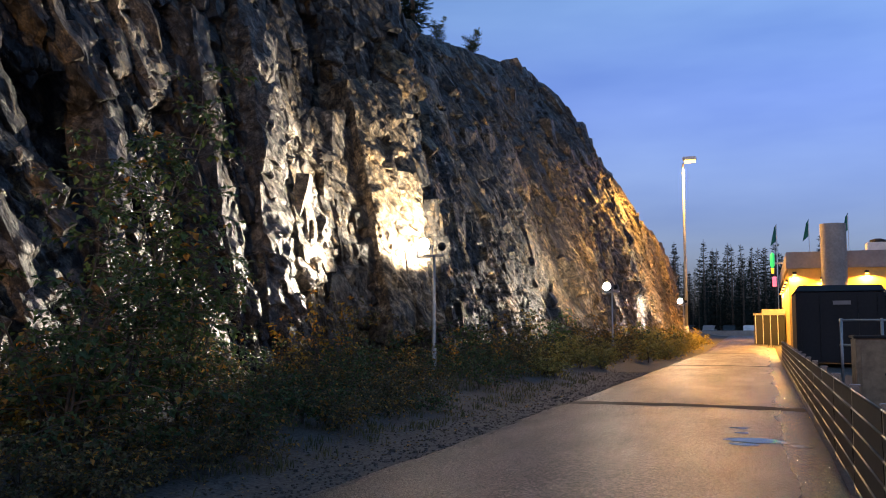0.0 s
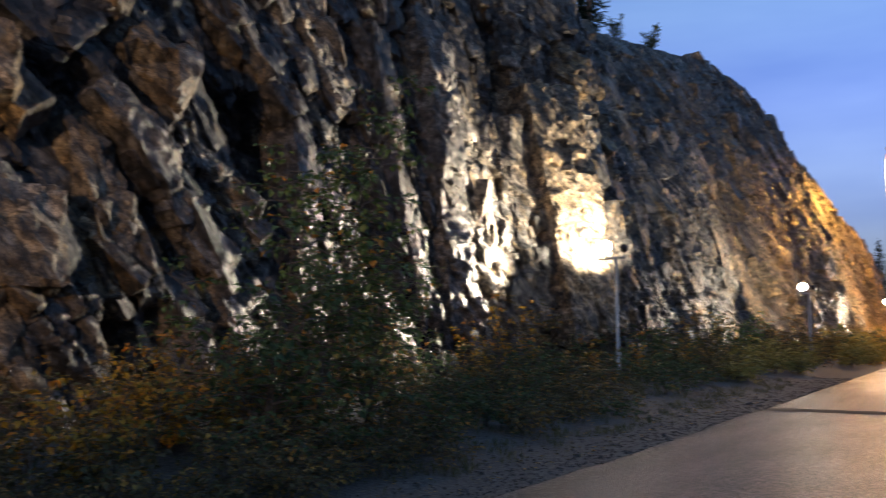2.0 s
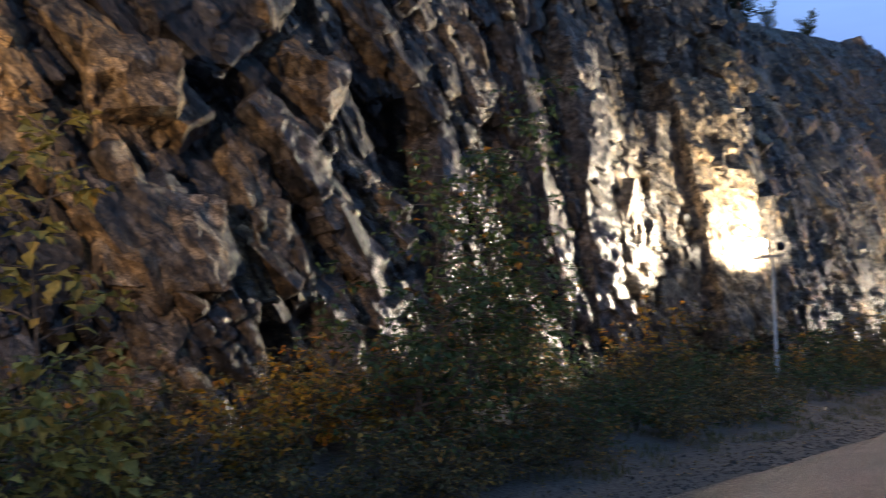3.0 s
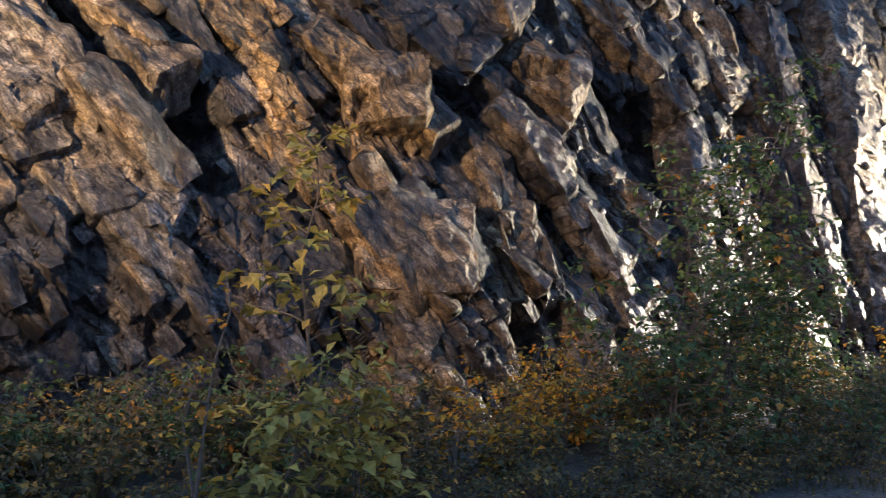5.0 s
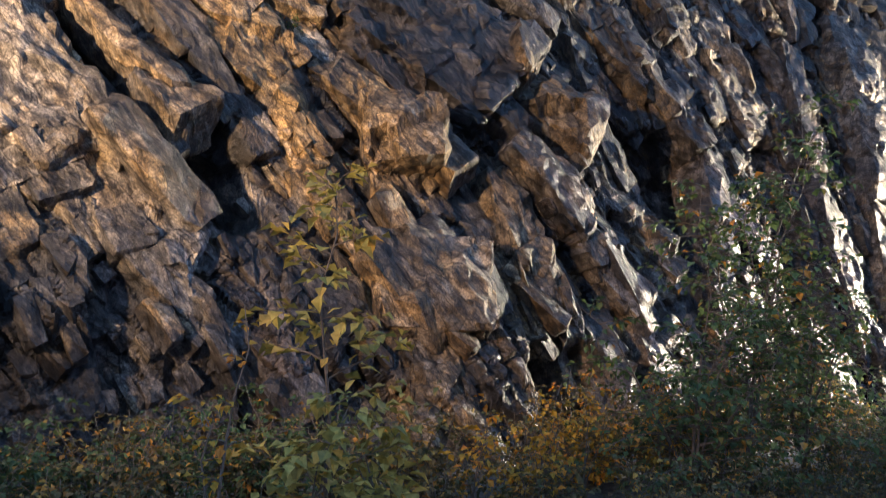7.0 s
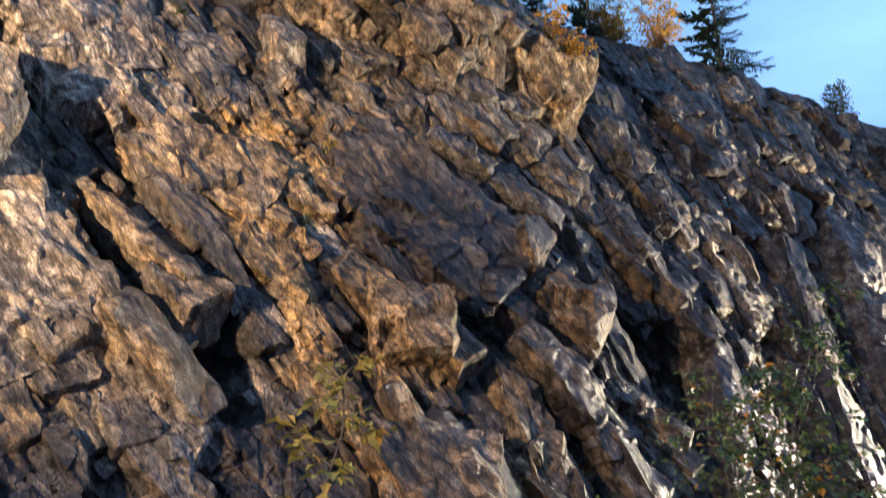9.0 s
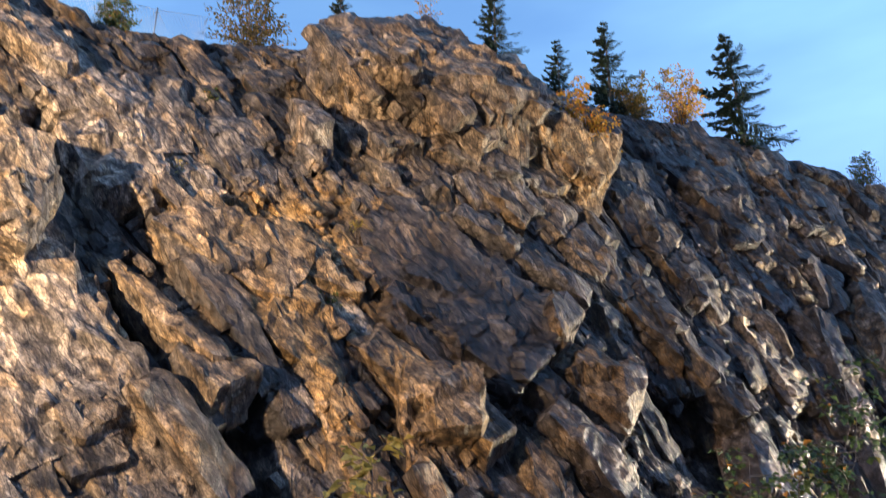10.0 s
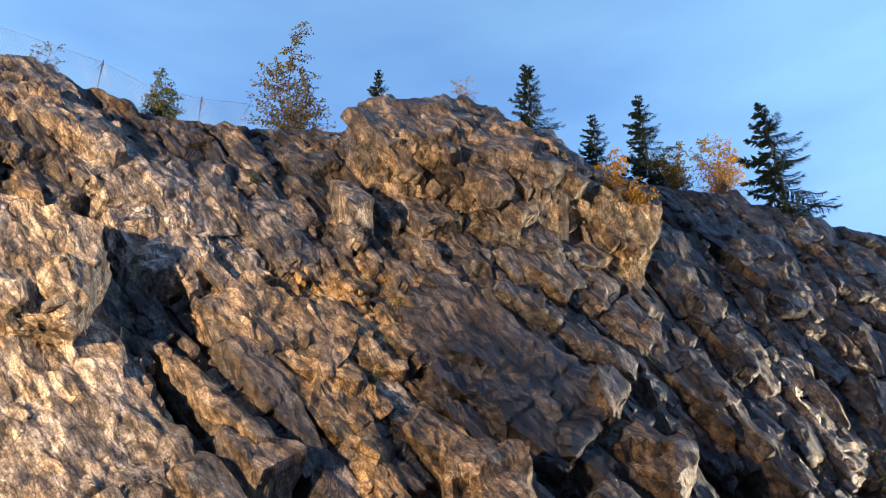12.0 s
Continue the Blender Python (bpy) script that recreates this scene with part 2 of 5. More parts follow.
ROCK = rock_material()
ASPHALT = asphalt_material()
TAR = plain("tar_joint", (0.014, 0.013, 0.013), 0.9, 0, 20, 0.3)
GRAVEL = plain("gravel_soil", (0.080, 0.073, 0.066), 0.95, 0, 22, 0.65, 1.0)
SOIL = plain("forest_soil", (0.05, 0.045, 0.03), 0.95, 0, 8, 0.5, 0.8)
BARK = plain("bark", (0.10, 0.08, 0.06), 0.85, 0, 30, 0.4, 0.6)
BIRCH_BARK = plain("birch_bark", (0.34, 0.32, 0.29), 0.7, 0, 18, 0.5, 0.3)
STEEL = plain("galvanised_steel", (0.42, 0.43, 0.43), 0.45, 0.7, 20, 0.15, 0.05)
DARK_STEEL = plain("dark_painted_steel", (0.010, 0.011, 0.013), 0.7, 0, 9, 0.3, 0.08)
BLACK_PLASTIC = plain("black_lid", (0.016, 0.017, 0.02), 0.4, 0, 6, 0.3, 0.06)
RAIL_METAL = plain("bronze_steel", (0.26, 0.23, 0.20), 0.42, 0.75, 20, 0.2, 0.05)
FENCE_WOOD = plain("stained_fence_wood", (0.017, 0.013, 0.011), 0.75, 0, 14, 0.35, 0.3)
TAN_BOARD = plain("plywood", (0.32, 0.23, 0.14), 0.7, 0, 8, 0.3, 0.2)
PLASTER = plain("ochre_plaster", (0.64, 0.42, 0.12), 0.85, 0, 5, 0.08, 0.1)
PARAPET = plain("grey_metal_fascia", (0.32, 0.29, 0.27), 0.6, 0.0, 5, 0.1, 0.05)
CONCRETE = plain("concrete", (0.36, 0.34, 0.31), 0.8, 0, 6, 0.15, 0.25)
GLASS = plain("dark_glass", (0.02, 0.022, 0.025), 0.08, 0, 3, 0.1, 0)
WATER = plain("puddle_water", (0.012, 0.012, 0.014), 0.04, 0, 3, 0.05, 0)
WHITE = plain("white_paint", (0.75, 0.75, 0.73), 0.5, 0, 9, 0.08, 0.05)
GREEN_SIGN = glow("lit_green_sign", (0.02, 0.55, 0.16), 0.9)
PINK_SIGN = glow("lit_pink_sign", (0.75, 0.20, 0.45), 0.6)
YELLOW_SIGN = glow("lit_yellow_sign", (0.9, 0.6, 0.05), 0.9)
FLAG_GREEN = plain("flag_cloth", (0.02, 0.16, 0.12), 0.8, 0, 10, 0.2, 0.1)
LAMP_WHITE = glow("flood_lens", (1.0, 0.93, 0.80), 90)
LAMP_SODIUM = glow("sodium_lens", (1.0, 0.45, 0.08), 9)
LEAF_GREEN = leaf_material("bush_leaves", [(0.0, (0.035, 0.065, 0.028)), (0.5, (0.07, 0.115, 0.042)), (0.88, (0.11, 0.15, 0.052)),
                                           (0.93, (0.26, 0.17, 0.035)), (1.0, (0.40, 0.17, 0.03))])
LEAF_OLIVE = leaf_material("thinning_birch_leaves", [(0.0, (0.05, 0.06, 0.02)), (0.5, (0.11, 0.10, 0.03)), (0.85, (0.20, 0.15, 0.04)), (1.0, (0.34, 0.19, 0.04))])
LEAF_LIME = leaf_material("sapling_leaves", [(0.0, (0.19, 0.17, 0.05)), (0.5, (0.38, 0.32, 0.08)), (0.85, (0.44, 0.36, 0.10)), (1.0, (0.48, 0.29, 0.06))])
LEAF_GOLD = leaf_material("autumn_leaves", [(0.0, (0.30, 0.20, 0.03)), (0.5, (0.48, 0.28, 0.03)), (1.0, (0.52, 0.19, 0.03))])
LEAF_BROWN = leaf_material("undergrowth_leaves", [(0.0, (0.06, 0.075, 0.03)), (0.4, (0.12, 0.105, 0.045)), (0.78, (0.20, 0.13, 0.055)), (0.9, (0.42, 0.26, 0.05)), (1.0, (0.46, 0.20, 0.04))])
GRASS = leaf_material("dry_grass", [(0.0, (0.05, 0.065, 0.025)), (0.5, (0.10, 0.105, 0.045)), (1.0, (0.20, 0.17, 0.085))])
NEEDLES = leaf_material("spruce_needles", [(0.0, (0.012, 0.024, 0.014)), (1.0, (0.030, 0.050, 0.026))])
FAR_NEEDLES = leaf_material("far_spruce_needles", [(0.0, (0.010, 0.016, 0.012)), (1.0, (0.022, 0.034, 0.022))])

# ---- mesh helpers ----


class Geo:
    """Gathers vertices and faces of one mesh."""

    def __init__(self):
        self.v, self.f = [], []

    def add(self, verts, faces):
        k = len(self.v)
        self.v.extend(tuple(p) for p in verts)
        self.f.extend(tuple(k + i for i in f) for f in faces)
        return self

    def box(self, x0, x1, y0, y1, z0, z1):
        return self.add([(x, y, z) for x in (x0, x1) for y in (y0, y1) for z in (z0, z1)],
                        [(0, 1, 3, 2), (4, 6, 7, 5), (0, 4, 5, 1), (2, 3, 7, 6), (0, 2, 6, 4), (1, 5, 7, 3)])

    def tube(self, points, radii, sides=6, caps=True):
        points = [Vector(p) for p in points]
        verts, faces = [], []
        for i, p in enumerate(points):
            d = (points[min(i + 1, len(points) - 1)] - points[max(i - 1, 0)]).normalized()
            a = d.orthogonal().normalized()
            if abs(d.z) > 0.5:
                a = (Vector((1, 0, 0)) - d * d.x).normalized()
            b = d.cross(a)
            for s in range(sides):
                q = 2 * math.pi * s / sides
                verts.append(p + (a * math.cos(q) + b * math.sin(q)) * radii[i])
        for i in range(len(points) - 1):
            for s in range(sides):
                t = (s + 1) % sides
                faces.append((i * sides + s, i * sides + t, (i + 1) * sides + t, (i + 1) * sides + s))
        if caps:
            faces.append(tuple(range(sides))[::-1])
            faces.append(tuple((len(points) - 1) * sides + s for s in range(sides)))
        return self.add(verts, faces)

    def obj(self, name, mat, parent=None, label="", bevel=0.0, smooth=False):
        me = bpy.data.meshes.new(name)
        me.from_pydata(self.v, [], self.f)
        bm = bmesh.new()
        bm.from_mesh(me)
        if bevel:
            bmesh.ops.bevel(bm, geom=bm.edges[:], offset=bevel, segments=2, affect="EDGES", clamp_overlap=True)
        if len(self.f) < 20000 and not smooth:
            bmesh.ops.recalc_face_normals(bm, faces=bm.faces[:])
        bm.to_mesh(me)
        bm.free()
        if smooth:
            me.polygons.foreach_set("use_smooth", [True] * len(me.polygons))
        me.materials.append(mat)
        ob = new(name, me)
        if parent:
            ob.parent = parent
        if label:
            ob["label"] = label
        return ob


def empty(name, place, label, category, group="", kind=""):
    ob = new(name)
    ob.location = place
    return tagged(ob, label, category, group, kind)


def interp(x, table):
    return np.interp(x, [a for a, _ in table], [b for _, b in table])


def soft(x, table, width):
    """Interpolation rounded over a width."""
    return sum(interp(x + k * width, table) for k in (-1, -0.5, 0, 0.5, 1)) / 5


def hashed(i, j, seed):
    h = (i.astype(np.int64) * 374761393 + j.astype(np.int64) * 668265263 + seed * 1442695041) & 0x7FFFFFFF
    h = (h ^ (h >> 13)) * 1274126177 & 0x7FFFFFFF
    h = (h ^ (h >> 16)) * 1911520717 & 0x7FFFFFFF
    return (h & 0xFFFFFF) / float(0xFFFFFF)


def value_noise(x, y, seed):
    i, j = np.floor(x), np.floor(y)
    a, b = x - i, y - j
    a, b = a * a * (3 - 2 * a), b * b * (3 - 2 * b)
    return ((hashed(i, j, seed) * (1 - a) + hashed(i + 1, j, seed) * a) * (1 - b)
            + (hashed(i, j + 1, seed) * (1 - a) + hashed(i + 1, j + 1, seed) * a) * b)


def fbm(x, y, seed, octaves=4):
    total, amp, norm = 0, 1.0, 0.0
    for k in range(octaves):
        total = total + amp * value_noise(x * 2 ** k, y * 2 ** k, seed + k)
        norm += amp
        amp *= 0.5
    return total / norm


def blocks(u, w, seed, jitter=0.85):
    """Nearest cell of a jittered lattice: cell hashes, place inside the cell, and distance to the cell's edge."""
    i0, j0 = np.floor(u), np.floor(w)
    best = np.full(u.shape, 1e9)
    second = np.full(u.shape, 1e9)
    ci, cj, du, dw = (np.zeros(u.shape) for _ in range(4))
    for di in (-1, 0, 1):
        for dj in (-1, 0, 1):
            i, j = i0 + di, j0 + dj
            a = u - (i + 0.5 + jitter * (hashed(i, j, seed) - 0.5))
            b = w - (j + 0.5 + jitter * (hashed(i, j, seed + 7) - 0.5))
            d = np.maximum(np.abs(a), np.abs(b)) * 0.75 + 0.25 * np.hypot(a, b)
            near = d < best
            second = np.where(near, best, np.minimum(second, d))
            best = np.where(near, d, best)
            ci, cj = np.where(near, i, ci), np.where(near, j, cj)
            du, dw = np.where(near, a, du), np.where(near, b, dw)
    return ci, cj, du, dw, second - best


def step(a, b, x):
    t = np.clip((x - a) / (b - a), 0, 1)
    return t * t * (3 - 2 * t)
# ---- ground, road, verge ----


def road_level(y):
    return 0.85 * step(58, 118, np.asarray(y, float))


def ground_level(x, y):
    x, y = np.asarray(x, float), np.asarray(y, float)
    bank = 0.42 * step(-4.4, -8.2, x) + 0.05 * (fbm(x * 1.3, y * 1.3, 5) - 0.5) * step(-3.9, -4.8, x)
    return road_level(y) - 0.03 + bank


def sheet(name, xs, ys, level, mat, smooth=True):
    X, Y = np.meshgrid(xs, ys, indexing="ij")
    Z = level(X, Y)
    nx, ny = X.shape
    verts = np.stack([X, Y, Z], -1).reshape(-1, 3)
    i, j = np.meshgrid(np.arange(nx - 1), np.arange(ny - 1), indexing="ij")
    a = (i * ny + j).ravel()
    faces = np.stack([a, a + ny, a + ny + 1, a + 1], 1)
    return grid_object(name, verts, faces, mat, smooth)


def grid_object(name, verts, faces, mat, smooth=True):
    me = bpy.data.meshes.new(name)
    me.vertices.add(len(verts))
    me.vertices.foreach_set("co", np.ascontiguousarray(verts, np.float32).ravel())
    me.loops.add(faces.size)
    me.loops.foreach_set("vertex_index", faces.ravel().astype(np.int32))
    me.polygons.add(len(faces))
    me.polygons.foreach_set("loop_start", np.arange(0, faces.size, faces.shape[1], dtype=np.int32))
    me.polygons.foreach_set("use_smooth", np.full(len(faces), smooth))
    me.update(calc_edges=True)
    me.validate()
    me.materials.append(mat)
    return new(name, me)


gx = np.unique(np.concatenate([np.linspace(-900, -40, 15), np.linspace(-40, -12, 15), np.arange(-12, -3, 0.15), np.arange(-3, 6, 0.5),
                               np.linspace(6, 60, 20), np.linspace(60, 900, 15)]))
gy = np.unique(np.concatenate([np.linspace(-400, -20, 12), np.linspace(-20, -4, 16), np.arange(-4, 40, 0.25), np.arange(40, 125, 1.5),
                               np.linspace(125, 1200, 25)]))
ground = sheet("ground", gx, gy, ground_level, GRAVEL)
tagged(ground, "grey gravel and bare soil beside the path", "ground", kind="structure")


def edge_left(y):
    return -4.0 + 0.12 * (value_noise(y * 0.35, y * 0 + 3, 2) - 0.5) + 0.06 * (value_noise(y * 2.1, y * 0, 8) - 0.5)


def road_sheet():
    ys = np.unique(np.concatenate([np.arange(-30, 60, 0.4), np.arange(60, 128, 2.0)]))
    t = np.linspace(0, 1, 12)
    X = np.stack([edge_left(ys) * (1 - s) + (0.72 + 0 * ys) * s for s in t])
    Y = np.stack([ys for _ in t])
    Z = road_level(Y) + 0.014 + 0.03 * (1 - (2 * t[:, None] - 1) ** 2)
    X, Y, Z = (np.concatenate([q[:1] - o, q, q[-1:] + o]) for q, o in ((X, 0.03), (Y, 0), (Z, 0)))
    Z[0] -= 0.06
    Z[-1] -= 0.06
    nx, ny = X.shape
    i, j = np.meshgrid(np.arange(nx - 1), np.arange(ny - 1), indexing="ij")
    a = (i * ny + j).ravel()
    return grid_object("road", np.stack([X, Y, Z], -1).reshape(-1, 3), np.stack([a, a + ny, a + ny + 1, a + 1], 1), ASPHALT)


tagged(road_sheet(), "damp dark asphalt path with worn gritty surface", "path", kind="structure")


def road_z(x, y):
    t = (x + 4.0) / 4.72
    return float(road_level(y)) + 0.014 + 0.03 * (1 - (2 * t - 1) ** 2)


def flat_patch(name, outline, lift, mat, label, category):
    g = Geo()
    n = len(outline)
    top = [(x, y, road_z(x, y) + lift) for x, y in outline]
    g.add(top, [tuple(range(n))])
    ob = g.obj(name, mat)
    return tagged(ob, label, category, kind="structure")


def strip(y0, x0, x1, width, slant):
    """A tar joint across the path, its edges uneven."""
    g, n = Geo(), 40
    for k in range(n + 1):
        x = x0 + (x1 - x0) * k / n
        y = y0 + slant * (x - x0) + 0.10 * (noise.noise((x * 0.9, y0, 0)))
        w = width * (0.8 + 0.5 * noise.noise((x * 1.7, y0, 4)))
        g.v += [(x, y - w / 2, road_z(x, y) + 0.005), (x, y + w / 2, road_z(x, y) + 0.005)]
    for k in range(n):
        g.f.append((2 * k, 2 * k + 2, 2 * k + 3, 2 * k + 1))
    return tagged(g.obj("asphalt_joint", TAR), "dark tar seam running across the asphalt path", "road joint", "joints across the path", "structure")


strip(19.3, -3.95, 0.7, 0.85, -0.08)
strip(41.0, -3.9, 0.7, 0.9, -0.06)
strip(62.0, -3.9, 0.7, 1.0, -0.02)


def puddle(x, y, rx, ry, seed):
    pts = []
    for k in range(28):
        q = 2 * math.pi * k / 28
        r = 1 + 0.35 * noise.noise((math.cos(q) * 1.6 + seed, math.sin(q) * 1.6, seed))
        pts.append((x + rx * r * math.cos(q), y + ry * r * math.sin(q)))
    ob = flat_patch("puddle", pts, 0.006, WATER, "shallow rain puddle reflecting the sky on asphalt", "puddle")
    ob["group"] = "puddles on the path"


for p in ((-0.15, 13.4, 0.42, 0.28, 1), (-0.32, 12.9, 0.2, 0.16, 2), (-0.42, 15.0, 0.16, 0.12, 3), (-0.36, 14.3, 0.12, 0.1, 4), (0.42, 13.0, 0.16, 0.12, 5)):
    puddle(*p)

# ---- the rock cutting ----
BASE_X = [(-40, -9.6), (-6, -9.9), (4, -9.8), (9, -9.7), (13, -10.2), (18, -10.2), (20.5, -9.9), (22.5, -9.4), (24, -8.5), (25.5, -8.0), (27.0, -11.4), (34, -10.4), (45, -8.6), (60, -7.4), (75, -6.9), (98, -6.6)]
TOP_X = [(-40, -14.0), (0, -14.4), (5, -14.2), (9, -13.8), (14, -13.6), (20, -12.9), (23, -11.3), (25.4, -9.8), (27.0, -14.6), (45, -14.8), (55, -13.6), (66, -12.0), (78, -9.7), (98, -8.2)]
TOP_Z = [(-40, 11.5), (-1.5, 12.7), (0, 12.55), (1, 12.35), (3.4, 12.75), (5.1, 13.1), (6, 13.4), (6.9, 13.9), (7.6, 14.4), (8.4, 14.6), (9.1, 14.3), (10.3, 13.9), (12.4, 13.6), (14.6, 13.9), (17.5, 13.8),
         (20, 13.6), (23, 12.4), (25.2, 10.8), (26.6, 13.4), (30, 14.2), (35, 15.2), (38, 15.3), (45, 16.6), (55, 18.0), (60, 17.6), (63.6, 16.5), (68, 14.8), (73, 13.2), (77.4, 10.9), (87, 9.6), (94, 6.4), (98, 0.6)]
FEATURES = []


def block(y, z, along, across, depth, angle=55, edge=0.07, stain=0.0, pale=0.0, wet_shade=0.0, wedge=0.3, tilt=0.0):
    """A slab of the face: half lengths along and across its fall, how far it stands out (or in), its colouring, with
    shade painted into some recesses, and how it leans along and across. The place is that of its front, which the depth
    carries out from the face."""
    out = 0.045 * depth if depth > 0 else 0.085 * depth
    y, z = y * (1 - out), 1.55 + (z - 1.55) * (1 - out)
    FEATURES.append((y, z, along, across, depth, radians(angle), edge, stain, pale, wet_shade, wedge, tilt))


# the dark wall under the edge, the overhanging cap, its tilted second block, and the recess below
# the wall's shade is put into its colour by the wet darkening
block(3.3, 12.1, 2.4, 0.6, -0.9, -10, 0.12, wet_shade=0.5)
block(7.75, 12.75, 1.95, 1.0, 1.6, 8, 0.10, stain=0.35, pale=0.3, wedge=0.0, tilt=-0.25)
block(6.5, 12.3, 0.75, 0.7, 0.90, 62, 0.06, stain=0.3, pale=0.5)
block(8.9, 12.7, 0.95, 0.6, 1.0, 42, 0.06, stain=0.45, pale=0.3, tilt=-0.4)
block(7.9, 14.2, 0.9, 0.35, 0.25, 10, 0.06, pale=0.2)
block(10.75, 11.75, 1.15, 0.58, 1.6, 24, 0.08, stain=0.65, pale=0.25, tilt=-0.2)
# shadow in the recess under the cap, painted by the wet darkening
block(7.5, 11.0, 2.4, 0.28, -0.9, -2, 0.08, wet_shade=0.5)
block(5.16, 10.35, 0.55, 0.22, 0.95, 82, 0.05, pale=0.95)
block(5.75, 10.4, 0.42, 0.16, 0.4, 78, 0.05, pale=0.3)
block(6.5, 10.5, 0.5, 0.45, 0.30, 70, 0.06, pale=0.3, wet_shade=0.3)
block(8.2, 10.45, 0.85, 0.38, 0.40, 14, 0.06, pale=0.6)
block(9.6, 10.2, 0.45, 0.26, 0.5, 18, 0.08, stain=0.2, pale=0.3)
# jutting boulder with hollows beside and below it, the pale face and its dark notch
block(-0.3, 7.5, 1.15, 0.75, 1.7, 8, 0.14, stain=0.35, pale=0.75, wedge=-0.1)
block(1.2, 7.9, 1.0, 0.42, -1.3, 62, 0.10)
block(0.0, 6.45, 1.2, 0.2, -0.8, -14, 0.08)
block(0.75, 5.4, 1.7, 1.15, 0.40, 60, 0.10, stain=0.15, pale=0.8)
block(0.2, 3.6, 1.0, 0.9, 0.2, 50, 0.10, pale=0.5)
block(1.95, 5.4, 0.65, 0.26, -1.0, 55, 0.07)
# pale ridge coming down from the edge, its rusty lower end, and slabs like teeth
block(0.1, 11.1, 0.9, 0.5, 0.35, 20, 0.08, stain=0.35, pale=0.6)
block(1.35, 9.6, 1.9, 0.55, 0.50, 61, 0.08, stain=0.1, pale=0.95)
block(2.4, 9.3, 1.5, 0.5, 0.25, 58, 0.08, pale=0.7)
block(3.3, 9.7, 1.3, 0.45, 0.20, 50, 0.08, pale=0.35)
block(3.6, 7.3, 1.0, 0.55, 0.35, 30, 0.08, stain=0.45, pale=0.7)
block(4.9, 7.2, 0.8, 0.45, 0.35, 12, 0.08, stain=0.6, pale=0.5)
block(2.35, 6.7, 0.9, 0.18, -0.4, 60, 0.07, wet_shade=0.3)
for k in range(4):
    block(2.35 + 0.33 * k, 6.15 - 0.36 * k, 0.52, 0.13, 0.30 + 0.07 * k, 52, 0.04, stain=0.45, pale=0.25, wedge=0.6)
block(3.25, 4.95, 0.40, 0.35, 0.35, 62, 0.05, stain=0.3, pale=0.2, wedge=0.8)
# dark hollow under the teeth, its shade painted into the colour
block(3.55, 4.1, 0.95, 0.28, -0.8, 76, 0.08, wet_shade=0.5)
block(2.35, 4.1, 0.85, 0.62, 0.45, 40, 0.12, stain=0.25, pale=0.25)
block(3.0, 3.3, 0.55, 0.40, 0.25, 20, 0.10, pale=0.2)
# low foot of the face, damp, and its missing lamplight painted darker
block(1.9, 1.1, 2.3, 0.85, -0.5, 4, 0.25, wet_shade=0.4)
# smooth wet slabs, their tips and hollows
block(7.2, 7.15, 1.75, 0.95, 0.50, 36, 0.10, wet_shade=0.95, wedge=0.45, tilt=0.2)
block(6.3, 6.5, 1.1, 0.45, 0.25, 48, 0.08, stain=0.2, wet_shade=0.8)
block(8.6, 8.1, 1.35, 0.18, 0.45, 28, 0.06, pale=0.4)
block(9.75, 6.2, 1.2, 0.42, 1.4, 47, 0.06, stain=0.35, wet_shade=0.45, wedge=0.65)
block(9.15, 5.35, 0.65, 0.28, -0.6, 50, 0.07)
block(8.1, 5.9, 0.8, 0.28, 0.35, 40, 0.06, wet_shade=0.8, wedge=0.7)
block(11.4, 4.6, 1.15, 0.72, -0.9, 62, 0.10, wet_shade=0.7)
block(10.3, 8.9, 1.2, 0.40, 0.40, 46, 0.06, stain=0.15)
block(11.3, 7.8, 1.5, 0.36, 0.45, 48, 0.06, stain=0.25, wet_shade=0.3, wedge=0.5)
block(12.4, 6.9, 1.4, 0.30, 0.40, 55, 0.06, wet_shade=0.6)
block(12.8, 9.6, 1.5, 0.42, 0.40, 54, 0.06, pale=0.2)
block(14.9, 11.6, 1.6, 0.45, 0.35, 52, 0.06, wet_shade=0.4)
block(16.6, 11.0, 2.0, 0.5, 0.40, 56, 0.06, wet_shade=0.5)
block(15.0, 7.7, 1.45, 0.48, 0.50, 72, 0.06, pale=0.75, stain=0.15)
block(14.0, 7.3, 1.3, 0.30, -0.5, 72, 0.08, wet_shade=0.5)
# rusty stripe and the block beside it
block(4.35, 6.15, 0.6, 0.5, 0.25, 50, 0.12, stain=0.8, pale=0.2)
block(5.05, 4.6, 1.25, 0.26, 0.30, 70, 0.08, stain=0.9, pale=0.25)
block(6.0, 5.6, 0.7, 0.30, 0.45, 48, 0.06, stain=0.55, wedge=0.7)
block(6.95, 5.05, 0.55, 0.50, 1.3, 4, 0.06, stain=0.55)
block(5.9, 4.6, 0.45, 0.17, -0.55, 62, 0.06)
block(6.15, 4.35, 0.3, 0.22, 0.2, 80, 0.05, stain=0.7)
# lower ledge, its broken column and the hollow beside it
block(6.75, 2.75, 0.75, 0.68, 0.8, 3, 0.05, stain=0.45, pale=0.2, tilt=-0.2)
block(8.4, 3.55, 1.1, 0.36, 0.35, 76, 0.06, stain=0.4)
block(6.45, 1.35, 0.45, 0.62, 0.15, 6, 0.06, stain=0.4, pale=0.25)
block(7.85, 1.2, 0.85, 0.65, -1.1, 88, 0.08)
block(5.3, 1.1, 0.8, 0.45, -0.45, 10, 0.10)
